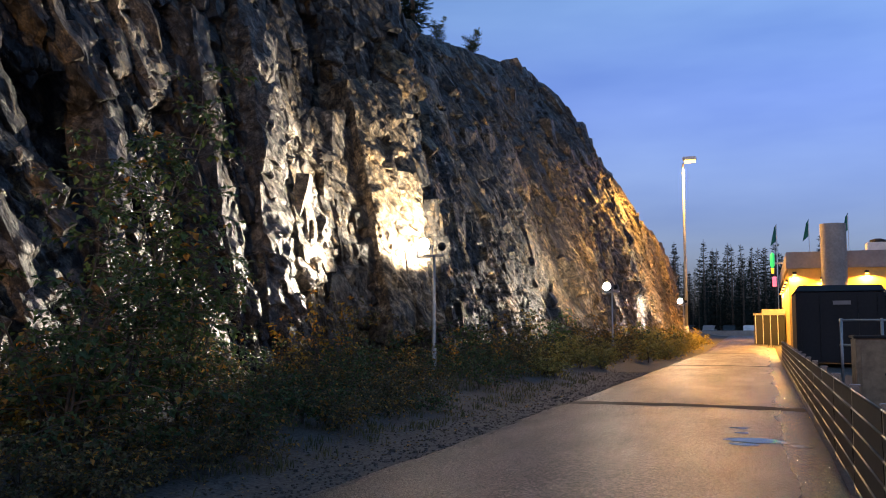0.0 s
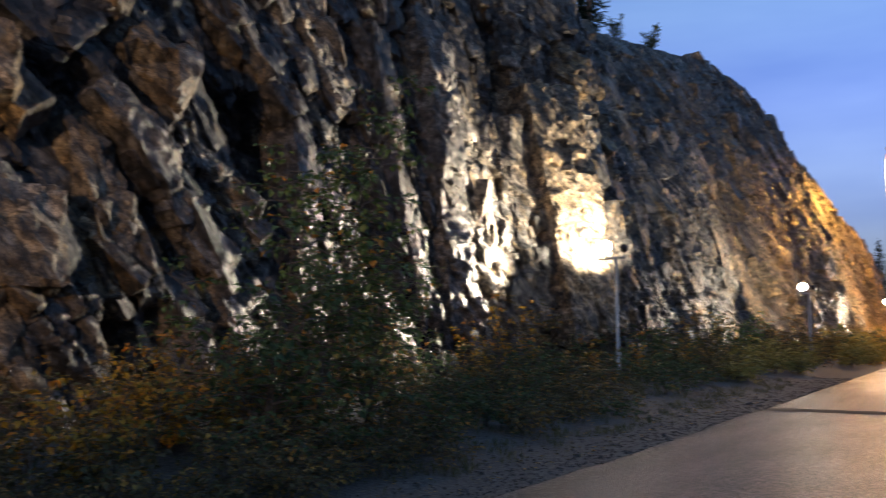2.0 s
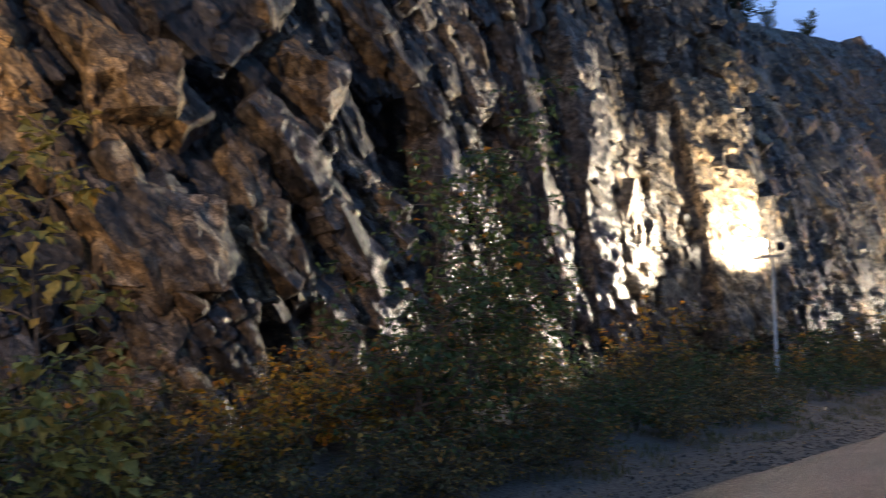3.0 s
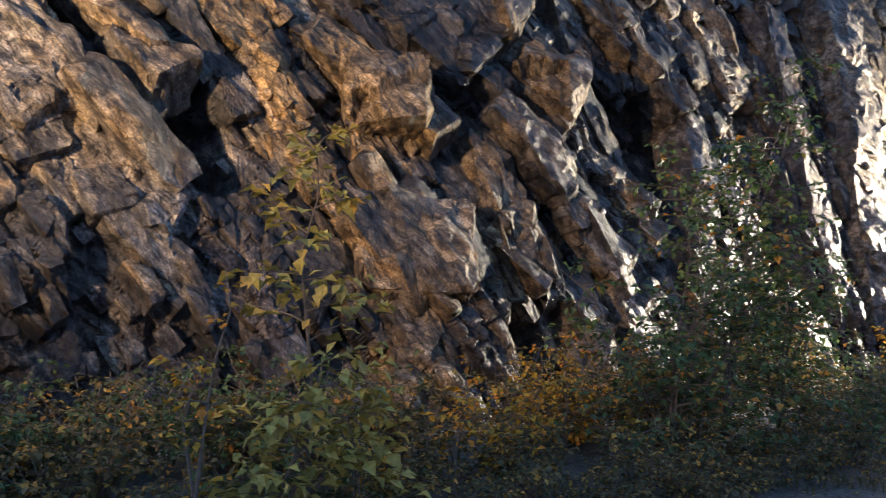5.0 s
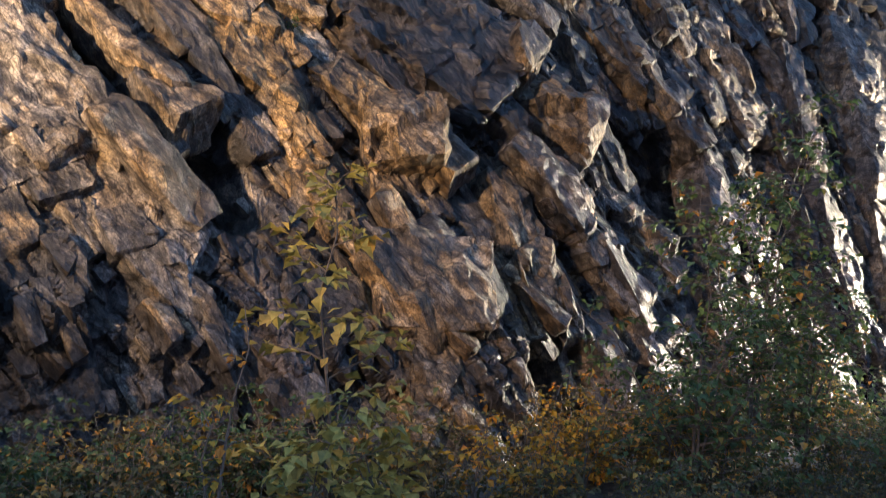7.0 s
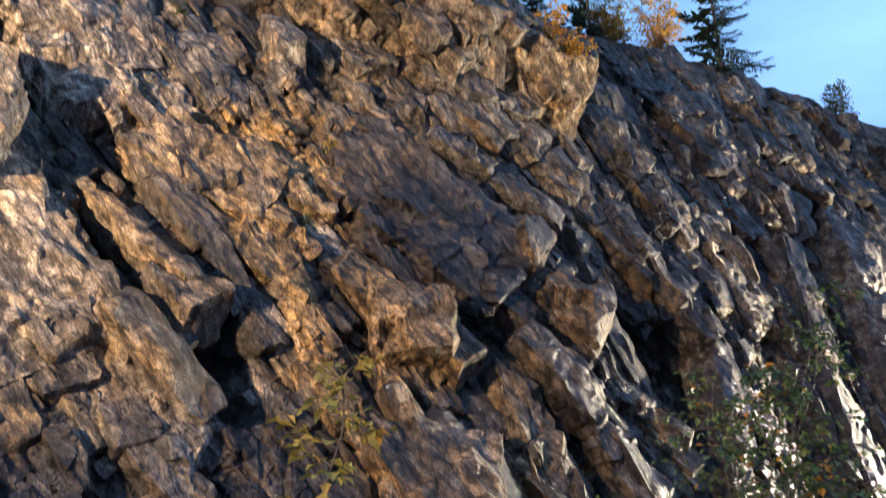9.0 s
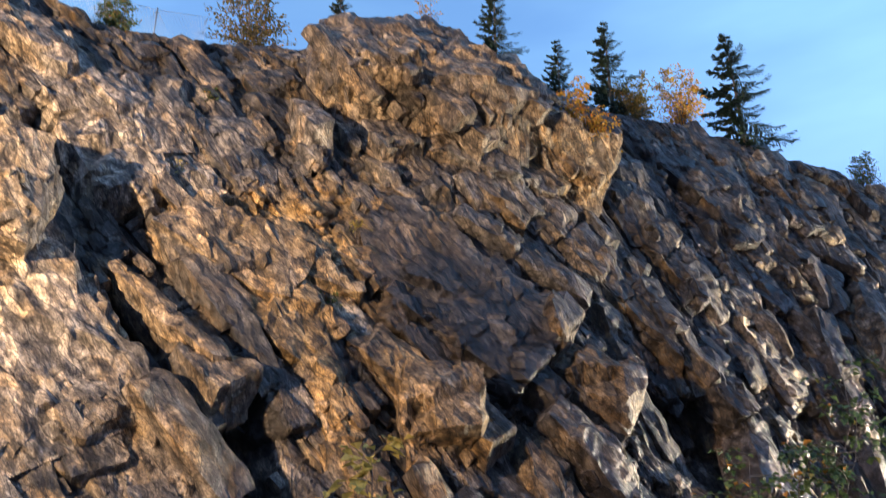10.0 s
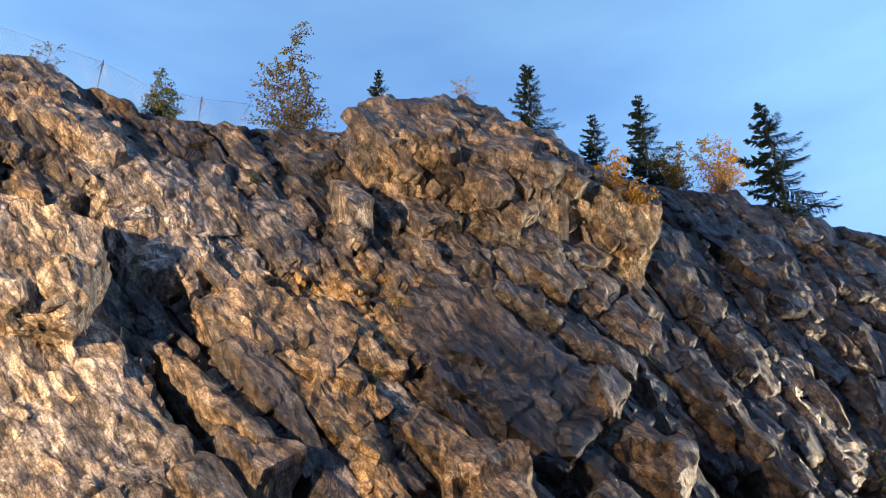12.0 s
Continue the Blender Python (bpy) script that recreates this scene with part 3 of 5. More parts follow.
# streaming wet ribs towards the first post
block(9.6, 3.85, 1.7, 0.28, 0.65, 51, 0.06, wet_shade=0.6, pale=0.5)
block(9.05, 1.7, 0.62, 0.14, 0.35, 92, 0.05, wet_shade=0.6, pale=0.4)
block(9.75, 2.1, 0.45, 0.24, 0.45, 88, 0.05, wet_shade=0.5, pale=0.45)
block(10.6, 1.95, 0.55, 0.22, 0.35, 84, 0.05, wet_shade=0.6, pale=0.7)
block(9.72, 1.45, 0.25, 0.22, -0.4, 88, 0.05)
block(13.15, 3.5, 2.2, 0.26, 0.60, 98, 0.08, wet_shade=0.75, pale=0.75)
block(14.6, 4.6, 2.2, 0.40, -0.5, 86, 0.12, wet_shade=0.5)
block(15.9, 1.2, 1.3, 0.30, 0.40, 64, 0.07, wet_shade=0.4, pale=0.7)
block(16.9, 5.2, 3.4, 0.34, 0.60, 88, 0.08, wet_shade=0.9, pale=0.45)
block(17.9, 4.6, 3.0, 0.16, -0.45, 92, 0.07, wet_shade=0.5)
block(18.9, 5.6, 3.9, 0.50, 0.85, 94, 0.10, wet_shade=0.45, pale=0.7)
block(20.3, 8.2, 1.6, 0.42, -0.75, 86, 0.10)
block(21.4, 6.3, 0.85, 0.75, 0.25, 40, 0.08, stain=0.25, pale=0.75)
block(19.95, 4.0, 1.0, 0.30, 0.40, 86, 0.05, stain=0.15, pale=0.7)
block(20.1, 2.85, 0.38, 0.40, 0.60, 80, 0.05, stain=0.15, pale=0.3)
block(21.5, 3.8, 0.65, 0.42, -0.55, 62, 0.07, pale=0.2)
block(20.9, 1.1, 1.3, 0.75, -0.9, 8, 0.12)
block(23.6, 5.0, 3.6, 0.9, 0.8, 88, 0.20, stain=0.5, pale=0.55)
block(24.6, 9.3, 0.6, 0.6, 0.7, 30, 0.10, stain=0.7)
# broad stained bands farther along
block(33.0, 8.0, 6.0, 1.3, 0.7, 74, 0.4, stain=0.55, pale=0.15)
block(37.0, 6.5, 6.0, 0.9, 0.5, 78, 0.4, stain=0.55)
block(44.0, 7.0, 3.4, 0.9, 0.5, 80, 0.3, wet_shade=0.6, pale=0.55)
block(53.0, 8.2, 5.0, 2.2, 0.8, 96, 0.5, stain=0.9)
block(50.3, 5.5, 3.0, 0.7, 0.6, 90, 0.3, stain=0.3, pale=0.7)
block(62.0, 6.0, 5.0, 1.6, 0.7, 88, 0.5, stain=0.55, pale=0.35)
block(72.0, 5.0, 3.5, 1.5, 0.6, 86, 0.5, stain=0.45, pale=0.5)
block(82.0, 4.0, 3.0, 2.0, 0.5, 86, 0.5, stain=0.4, pale=0.5)


def blur(q, times):
    for _ in range(times):
        p = np.pad(q, 1, mode="edge")
        q = (p[:-2, 1:-1] + p[2:, 1:-1] + p[1:-1, :-2] + p[1:-1, 2:] + 2 * q) / 6
    return q


FALL = [(-30, 0.72), (6, 0.74), (22, 0.0), (40, 0.12), (98, 0.05)]


def strata(y, z, bend):
    """Places along and across the rock's slanting joints, which stand ever steeper along the face."""
    wy = y + bend * 3.0 * (fbm(y * 0.2, z * 0.2, 31, 2) - 0.5)
    wz = z + bend * 3.0 * (fbm(y * 0.2, z * 0.2, 41, 2) - 0.5)
    k = soft(wy, FALL, 2.0)
    return (0.8 * k * wy - (wz - 5)), (wy + k * (wz - 5)) / np.sqrt(1 + k * k)


def facets(u, w, su, sw, amp, seed, crack=0.25, off=0.8, lean=0.15):
    i, j, a, b, e = blocks(u / su, w / sw, seed)
    h = hashed(i, j, seed + 1) - 0.5
    ta, tb = lean + 1.7 * (hashed(i, j, seed + 2) - 0.5), 1.7 * (hashed(i, j, seed + 3) - 0.5)
    d = amp * (off * h + ta * a + tb * b) - amp * crack * (1 - step(0.0, 0.05, e))
    return d, hashed(i, j, seed + 5) - 0.5


def coarse_relief(y, z):
    """The large slabs of the face, and its stain, paleness, and wetness with painted recess shade."""
    u, w = strata(y, z, 0.35)
    d = 0.8 * (fbm(y * 0.16, z * 0.14, 51, 2) - 0.5)
    d1, t1 = facets(u, w, 2.9, 1.15, 0.28, 100, 0.25, 0.8, 0.3)
    d2, t2 = facets(u + 0.15 * w, w, 1.15, 0.52, 0.16, 200, 0.35, 0.8, 0.3)
    d = d + d1 + d2
    rubble = np.exp(-((y - 5.3) / 2.6) ** 2 - ((z - 6.6 - 0.30 * y) / 0.95) ** 2)
    knob, _ = facets(y + 0.3 * u, z, 0.62, 0.42, 0.20, 250, 0.6, 1.0, 0.1)
    d = d + knob * rubble
    tone = t1 + t2
    trickle = fbm(w * 1.6, u * 0.16, 61, 4)
    wet_shade = 0.85 * step(0.44, 0.60, trickle)
    # soaked slabs and ribs; the second term darkens the low left foot
    soak_dark = np.exp(-((y - 9.5) / 4.5) ** 2 - ((z - 6.0) / 2.6) ** 2) + 0.9 * np.exp(-((y - 1.8) / 3.4) ** 2 - ((z - 1.3) / 1.9) ** 2) + 0.8 * np.exp(-((y - 15.5) / 3.2) ** 2)
    wet_shade = np.clip(wet_shade * (0.35 + soak_dark) + soak_dark * 0.8 * step(0.30, 0.6, fbm(u * 0.6, w * 1.4, 65, 4)), 0, 1)
    big = fbm(y * 0.22, z * 0.22, 81, 3)
    ochre = rubble + 0.7 * np.exp(-((y - 4.9 + 0.36 * (z - 5)) / 0.55) ** 2 - ((z - 5.2) / 2.2) ** 2)
    stain = 0.95 * step(0.22, 0.75, 0.85 * ochre + 0.22 * step(0.5, 0.75, big) + 0.8 * (fbm(u * 0.9, w * 1.9, 91, 5) - 0.45) + 0.15 * tone)
    paler = np.exp(-((y - 0.3) / 2.4) ** 2 - ((z - 6.5) / 3.6) ** 2)
    pale = step(0.45, 1.1, 0.45 * paler + 0.25 * rubble + 0.4 * tone + 0.85 * (fbm(u * 0.9 + 9, w * 2.2, 95, 5) - 0.3))
    wy = y + 0.20 * (fbm(y * 0.8, z * 0.8, 36, 3) - 0.5)
    wz = z + 0.20 * (fbm(y * 0.8, z * 0.8, 46, 3) - 0.5)
    for fy, fz, al, ac, depth, ang, edge, st, pl, wt, wedge, tilt in FEATURES:
        a = (wy - fy) * math.cos(ang) - (wz - fz) * math.sin(ang)
        b = (wy - fy) * math.sin(ang) + (wz - fz) * math.cos(ang)
        edge = edge + 0.05
        m = step(al + edge, al - edge, np.abs(a) + 0.18 * np.abs(b)) * step(ac + edge, ac - edge, np.abs(b) + 0.10 * np.abs(a) * ac / al)
        d = d + depth * m * (1 if depth < 0 else 0.5 * (1 - wedge + wedge * a / al + tilt * b / ac))
        stain = stain + (st * (0.75 + 0.5 * big) - stain) * m * (0.75 if st else 0.3)
        pale = pale + (pl - pale) * m * (0.8 if pl else 0.4)
        wet_shade = wet_shade + (wt - wet_shade) * m * 0.7
    return d, np.clip(stain, 0, 1), np.clip(pale, 0, 1), np.clip(wet_shade, 0, 1)


def fine_relief(y, z):
    """Small broken facets and roughness."""
    u, w = strata(y, z, 0.3)
    d = 0
    for su, sw, amp, seed in ((0.70, 0.24, 0.13, 300), (0.34, 0.13, 0.06, 400)):
        d1, _ = facets(u, w, su, sw, amp, seed, 0.25, 0.7, 0.1)
        d = d + d1
    return d + 0.045 * (fbm(u * 2.2, w * 4.5, 71, 5) - 0.5)


def build_cliff():
    ys = np.concatenate([np.arange(-30, -4, 0.3), np.arange(-4, 21, 0.036), np.arange(21, 30, 0.07), np.arange(30, 48, 0.12), np.arange(48, 98.1, 0.22)])
    rows = 470
    Y, V = np.meshgrid(ys, np.linspace(0, 1, 640), indexing="ij")
    xb, xt, zt = soft(Y, BASE_X, 0.8), soft(Y, TOP_X, 0.8), soft(Y, TOP_Z, 0.35)
    zb = ground_level(xb, Y) - 0.4
    z = zb + V * (zt - zb)
    x = xb + (xt - xb) * (0.75 * V + 0.25 * V ** 3)
    d, stain, pale, wet_shade = coarse_relief(Y, z)
    fade = step(0, 0.02, V) * (1 - 0.6 * step(0.95, 1.0, V)) * step(98, 92, Y)
    d = blur(d, 2) * fade
    P = np.stack([x + 0.95 * d, Y, z + 0.06 * d], -1)
    # even out the rows along each profile, so that ledges and overhangs keep their detail
    run = np.concatenate([np.zeros((len(ys), 1)), np.cumsum(np.linalg.norm(np.diff(P, axis=1), axis=-1), 1)], 1)
    run = 0.75 * run / run[:, -1:] + 0.25 * V
    run = blur(run, 6)
    want = np.linspace(0, 1, rows)

    def evened(q):
        return np.stack([np.interp(want, run[k], q[k]) for k in range(len(ys))])

    P = np.stack([evened(P[..., k]) for k in range(3)], -1)
    d, z, stain, pale, wet_shade, fade = (evened(q) for q in (d, z, stain, pale, wet_shade, fade))
    Y = Y[:, :rows]
    n = np.cross(np.gradient(P, axis=0), np.gradient(P, axis=1))
    n = n / np.maximum(np.linalg.norm(n, axis=-1, keepdims=True), 1e-9)
    n = np.stack([blur(n[..., k], 3) for k in range(3)], -1)
    stretch = np.linalg.norm(np.gradient(P, axis=0), axis=-1) / np.maximum(np.gradient(ys), 0.01)[:, None]
    f = fine_relief(Y + 0.8 * d, z - 0.7 * d) * fade / np.maximum(1, blur(stretch, 3)) ** 1.7
    P = P + n * f[..., None]
    X, YY, Z = P[..., 0], P[..., 1], P[..., 2]
    # the hilltop behind the edge
    back = [0.25, 0.6, 1.2, 2.2, 4, 8, 16, 40, 120, 500]
    bx = [X[:, -1:] - s for s in back]
    bz = [Z[:, -1:] + (0.10 * s if s < 8 else 0.8) + 0.35 * (fbm(Y[:, -1:] * 0.6, Y[:, -1:] * 0 + s, 15, 3) - 0.45) for s in back]
    k = len(back)
    X, Z = np.concatenate([X] + bx, 1), np.concatenate([Z] + bz, 1)
    YY = np.concatenate([YY] + [YY[:, -1:]] * k, 1)
    stain, pale, wet_shade = (np.concatenate([q] + [q[:, -1:] * 0] * k, 1) for q in (stain, pale, wet_shade))
    nx, ny = X.shape
    i, j = np.meshgrid(np.arange(nx - 1), np.arange(ny - 1), indexing="ij")
    a = (i * ny + j).ravel()
    ob = grid_object("cliff", np.stack([X, YY, Z], -1).reshape(-1, 3), np.stack([a, a + ny, a + ny + 1, a + 1], 1), ROCK, smooth=False)
    for key, q in (("stain", stain), ("pale", pale), ("wet_shade", wet_shade)):
        layer = ob.data.attributes.new(key, "FLOAT", "POINT")
        layer.data.foreach_set("value", q.astype(np.float32).ravel())
    return ob, ys, X, Z, (stain, pale, wet_shade)


cliff, cliff_y, CX, CZ, TINTS = build_cliff()
tagged(cliff, "tall blasted gneiss rock face, wet dark slabs and rusty stains", "cliff", kind="structure")
EDGE = 469


def top_at(y, back=0):
    """A place on the hilltop, back metres behind the cliff's edge."""
    i = int(np.argmin(np.abs(cliff_y - y)))
    x = CX[i, EDGE] - back
    row = CX[i, EDGE:]
    return float(x), float(y), float(np.interp(-x, -row, CZ[i, EDGE:]))


# ---- angular slabs and broken blocks standing out of the rock face ----


def base_x(y, z):
    xb, xt, zt = soft(y, BASE_X, 0.8), soft(y, TOP_X, 0.8), soft(y, TOP_Z, 0.35)
    v = min(max(z / zt, 0), 1.05)
    return float(xb + (xt - xb) * (0.75 * v + 0.25 * v ** 3))


def face_axes(y, z, angle):
    """Outward, down along the fall, and across it, on the mean face."""
    gy, gz = (base_x(y + 0.3, z) - base_x(y - 0.3, z)) / 0.6, (base_x(y, z + 0.3) - base_x(y, z - 0.3)) / 0.6
    gy = max(-0.5, min(0.5, gy))
    n = Vector((1, -gy, -gz)).normalized()
    c, sn = math.cos(angle), math.sin(angle)
    a = Vector((gy * c - gz * sn, c, -sn)).normalized()
    return n, a, n.cross(a) if n.cross(a).z > 0 else a.cross(n)


def column(y):
    return int(min(np.searchsorted(cliff_y, y), len(cliff_y) - 1))


def face_at(y, z):
    i = column(y)
    j = min(int(np.searchsorted(np.maximum.accumulate(CZ[i, :EDGE]), z)), EDGE - 1)
    return i, j, float(CX[i, j])


def slab_points(rnd, centre, axes, al, ac, h, chip):
    """Corners of an angular block: its front corners knocked off unevenly, its back wider and sunk into the face."""
    n, a, b = axes
    pts = []
    for sa in (-1, 1):
        for sb in (-1, 1):
            j = lambda lo, hi: 1 - rnd.uniform(lo, hi)
            pts.append(centre + a * sa * al * j(0.05, chip) + b * sb * ac * j(-0.05, 0.12) + n * h * j(-0.05, 0.2))
            pts.append(centre + a * sa * al * j(-0.1, 0.1) + b * sb * ac * j(0.1, chip + 0.1) + n * h * j(0.05, 0.55))
            pts.append(centre + a * sa * al * j(-0.15, 0.1) + b * sb * ac * j(-0.2, 0.1) - n * h)
    pts.append(centre + a * al * rnd.uniform(-0.4, 0.4) + b * ac * rnd.uniform(-0.4, 0.4) + n * h * rnd.uniform(1.0, 1.15))
    return pts


def hull(pts, grain):
    """The convex block round some corners, its faces divided down to a grain."""
    bm = bmesh.new()
    for p in pts:
        bm.verts.new(p)
    bmesh.ops.convex_hull(bm, input=bm.verts[:])
    bmesh.ops.delete(bm, geom=[v for v in bm.verts if not v.link_faces], context="VERTS")
    if grain:
        for _ in range(5):
            long = [e for e in bm.edges if e.calc_length() > grain * 1.6]
            if not long:
                break
            bmesh.ops.subdivide_edges(bm, edges=long, cuts=1)
            bmesh.ops.triangulate(bm, faces=[f for f in bm.faces if len(f.verts) > 3])
    bm.verts.index_update()
    verts, faces = np.array([v.co[:] for v in bm.verts]), [[v.index for v in f.verts] for f in bm.faces]
    bm.free()
    return verts, faces


def chipped(p, scale, seed):
    """Flat chips in space: for each point the height of its cell's leaning face."""
    q = p * np.array((0.9, 1.1, 0.85)) / scale
    q = q + 0.12 * np.sin(q[:, [1, 2, 0]] * 2.3)
    base = np.floor(q)
    best, out = np.full(len(q), 1e9), np.zeros(len(q))
    for di in (-1, 0, 1):
        for dj in (-1, 0, 1):
            for dk in (-1, 0, 1):
                c = base + np.array((di, dj, dk))
                key = c[:, 0] * 57 + c[:, 2] * 131
                h = [hashed(key, c[:, 1], seed + m) for m in range(7)]
                away = q - c - np.stack(h[:3], 1)
                dist = (away ** 2).sum(1)
                value = 0.7 * (h[3] - 0.5) + 1.5 * ((np.stack(h[4:7], 1) - 0.5) * away).sum(1)
                out, best = np.where(dist < best, value, out), np.minimum(best, dist)
    return out


def rock_piece(name, verts, faces, shade):
    me = bpy.data.meshes.new(name)
    me.from_pydata([tuple(v) for v in verts], [], faces)
    me.materials.append(ROCK)
    for key, values in zip(("stain", "pale", "wet_shade"), shade):
        me.attributes.new(key, "FLOAT", "POINT").data.foreach_set("value", values)
    ob = new(name, me)
    ob.parent = cliff
    return ob


def tints_at(verts, own, rnd):
    """Stain, paleness, and wetness with its painted shade, from the face round the block, and its own shift in tone."""
    i = np.clip(np.searchsorted(cliff_y, verts[:, 1]), 0, len(cliff_y) - 1)
    low, high = CZ[i, 0], CZ[i, EDGE]
    j = np.clip((verts[:, 2] - low) / (high - low) * EDGE, 0, EDGE).astype(int)
    out = []
    for q, spread in enumerate((0.10, 0.14, 0.15)):
        here = TINTS[q][i, j] + rnd.gauss(0, spread)
        out.append(np.clip(here if own is None else 0.4 * here + 0.6 * own[q], 0, 1).astype(np.float32))
    return out


def hollow(y, z):
    """Whether a place lies in one of the recesses of the face."""
    for fy, fz, al, ac, depth, ang, *_ in FEATURES:
        a = (y - fy) * math.cos(ang) - (z - fz) * math.sin(ang)
        b = (y - fy) * math.sin(ang) + (z - fz) * math.cos(ang)
        if depth < 0 and abs(a) < al + 0.1 and abs(b) < ac + 0.1:
            return True
    return False


def build_blocks():
    rnd = random.Random(77)
    pieces = []
    for fy, fz, al, ac, depth, ang, edge, st, pl, wt, wedge, tilt in FEATURES:
        if depth <= 0 or fy > 27:
            continue
        n, a, b = face_axes(fy, fz, ang)
        turn = Matrix.Rotation(-0.7 * math.atan2(wedge * depth, al), 3, b) @ Matrix.Rotation(0.7 * math.atan2(tilt * depth, ac), 3, a)
        if (turn @ a).dot(n) * wedge < 0:
            turn = turn.inverted()
        i, j, x = face_at(fy, fz)
        h = 0.22 + 0.35 * depth
        centre = Vector((0.5 * x + 0.5 * base_x(fy, fz), fy, fz)) + n * (0.50 * depth - h)
        # a broad slab is split along its joints into leaves of uneven height
        parts = max(1, int(round(ac / 0.42))) if ac / al < 0.5 else 1
        for k in range(parts):
            wide = ac / parts
            off = -ac + wide * (2 * k + 1)
            cut = rnd.uniform(-0.3, 0.3) if al > 1.0 and ac / al < 0.5 else None
            for lo, hi in (((-1, cut), (cut, 1)) if cut is not None else ((-1, 1),)):
                c = centre + b * off + a * al * (lo + hi) / 2 + n * rnd.uniform(-0.08, 0.08)
                spin = turn @ Matrix.Rotation(rnd.uniform(-0.07, 0.07), 3, n) @ Matrix.Rotation(rnd.uniform(-0.12, 0.12), 3, a)
                pieces.append((c, tuple(spin @ q for q in (n, a, b)), al * (hi - lo) / 2 * 1.04, wide * 1.08, h, 0.3, (st, pl, wt)))
    big = len(pieces)

    def scatter(y0, y1, dy, dz, keep, length, width, proud, chip):
        y = y0
        while y < y1:
            z = 0.3
            top = float(soft(y, TOP_Z, 0.35))
            while z < top - 0.25:
                py, pz = y + rnd.uniform(-0.5, 0.5) * dy, z + rnd.uniform(-0.5, 0.5) * dz
                z += dz
                i, j, x = face_at(py, pz)
                wet_shade, stain = float(TINTS[2][i, j]), float(TINTS[0][i, j])
                if rnd.random() > keep * (1 - 0.5 * wet_shade) or pz > top - 0.2 or (length[1] > 0.5 and hollow(py, pz)):
                    continue
                ang = math.atan2(1, float(soft(np.array(py), FALL, 2.0))) + rnd.gauss(0, 0.13)
                n, a, b = face_axes(py, pz, ang)
                stout = rnd.random() < 0.25 + 0.5 * stain
                al = rnd.uniform(*length) * (0.55 if stout else 1)
                ac = rnd.uniform(*width) * (1.35 if stout else 1)
                h = 0.10 + 0.45 * ac
                spin = Matrix.Rotation(rnd.gauss(0, 0.16), 3, b) @ Matrix.Rotation(rnd.gauss(0, 0.22), 3, a)
                pieces.append((Vector((x, py, pz)) + n * (rnd.uniform(*proud) - h), tuple(spin @ q for q in (n, a, b)), al, ac, h, chip, None))
            y += dy

    scatter(-3.0, 26.0, 0.55, 0.75, 0.75, (0.35, 0.95), (0.13, 0.34), (0.03, 0.17), 0.35)
    middle = len(pieces)
    scatter(-2.5, 25.5, 0.25, 0.34, 0.8, (0.10, 0.30), (0.05, 0.12), (0.03, 0.10), 0.4)
    scatter(27.5, 92.0, 1.1, 1.2, 0.6, (0.4, 1.1), (0.3, 0.7), (-0.02, 0.12), 0.4)
    # blocks beside the path's middle stretch stay single, the rest is joined
    near = sorted(range(big, middle), key=lambda k: abs(pieces[k][0].y - 6.5) + 0.4 * abs(pieces[k][0].z - 6))[:max(0, 298 - big)]
    single = set(range(big)) | set(near)
    g, shade = Geo(), [[], [], []]
    shapes = [hull(slab_points(rnd, c, axes, al, ac, h, chip), 0.11 if k < big else 0.15 if k < middle else 0)
              for k, (c, axes, al, ac, h, chip, own) in enumerate(pieces)]
    sizes = [len(v) for v, _ in shapes]
    every = np.concatenate([v for v, _ in shapes])
    bulk = np.repeat([min(1.0, p[3] / 0.5) for p in pieces], sizes)
    out = every - np.repeat([p[0][:] for p in pieces], sizes, axis=0)
    out = out / np.maximum(np.linalg.norm(out, axis=1, keepdims=True), 1e-6) * 0.5 + np.repeat([p[1][0][:] for p in pieces], sizes, axis=0) * 0.5
    rough = 0.26 * bulk * chipped(every, 0.75, 900) + (0.04 + 0.08 * bulk) * chipped(every, 0.30, 920)
    every = every + out * rough[:, None]
    start = 0
    for k, (c, axes, al, ac, h, chip, own) in enumerate(pieces):
        verts, faces = every[start:start + sizes[k]], shapes[k][1]
        start += sizes[k]
        tint = tints_at(verts, own, rnd)
        if k in single:
            rock_piece("rock_block", verts, faces, tint)
        else:
            g.add(verts, faces)
            for q in range(3):
                shade[q].extend(tint[q])
    tagged(rock_piece("broken_rock", g.v, g.f, shade), kind="stuff")


build_blocks()
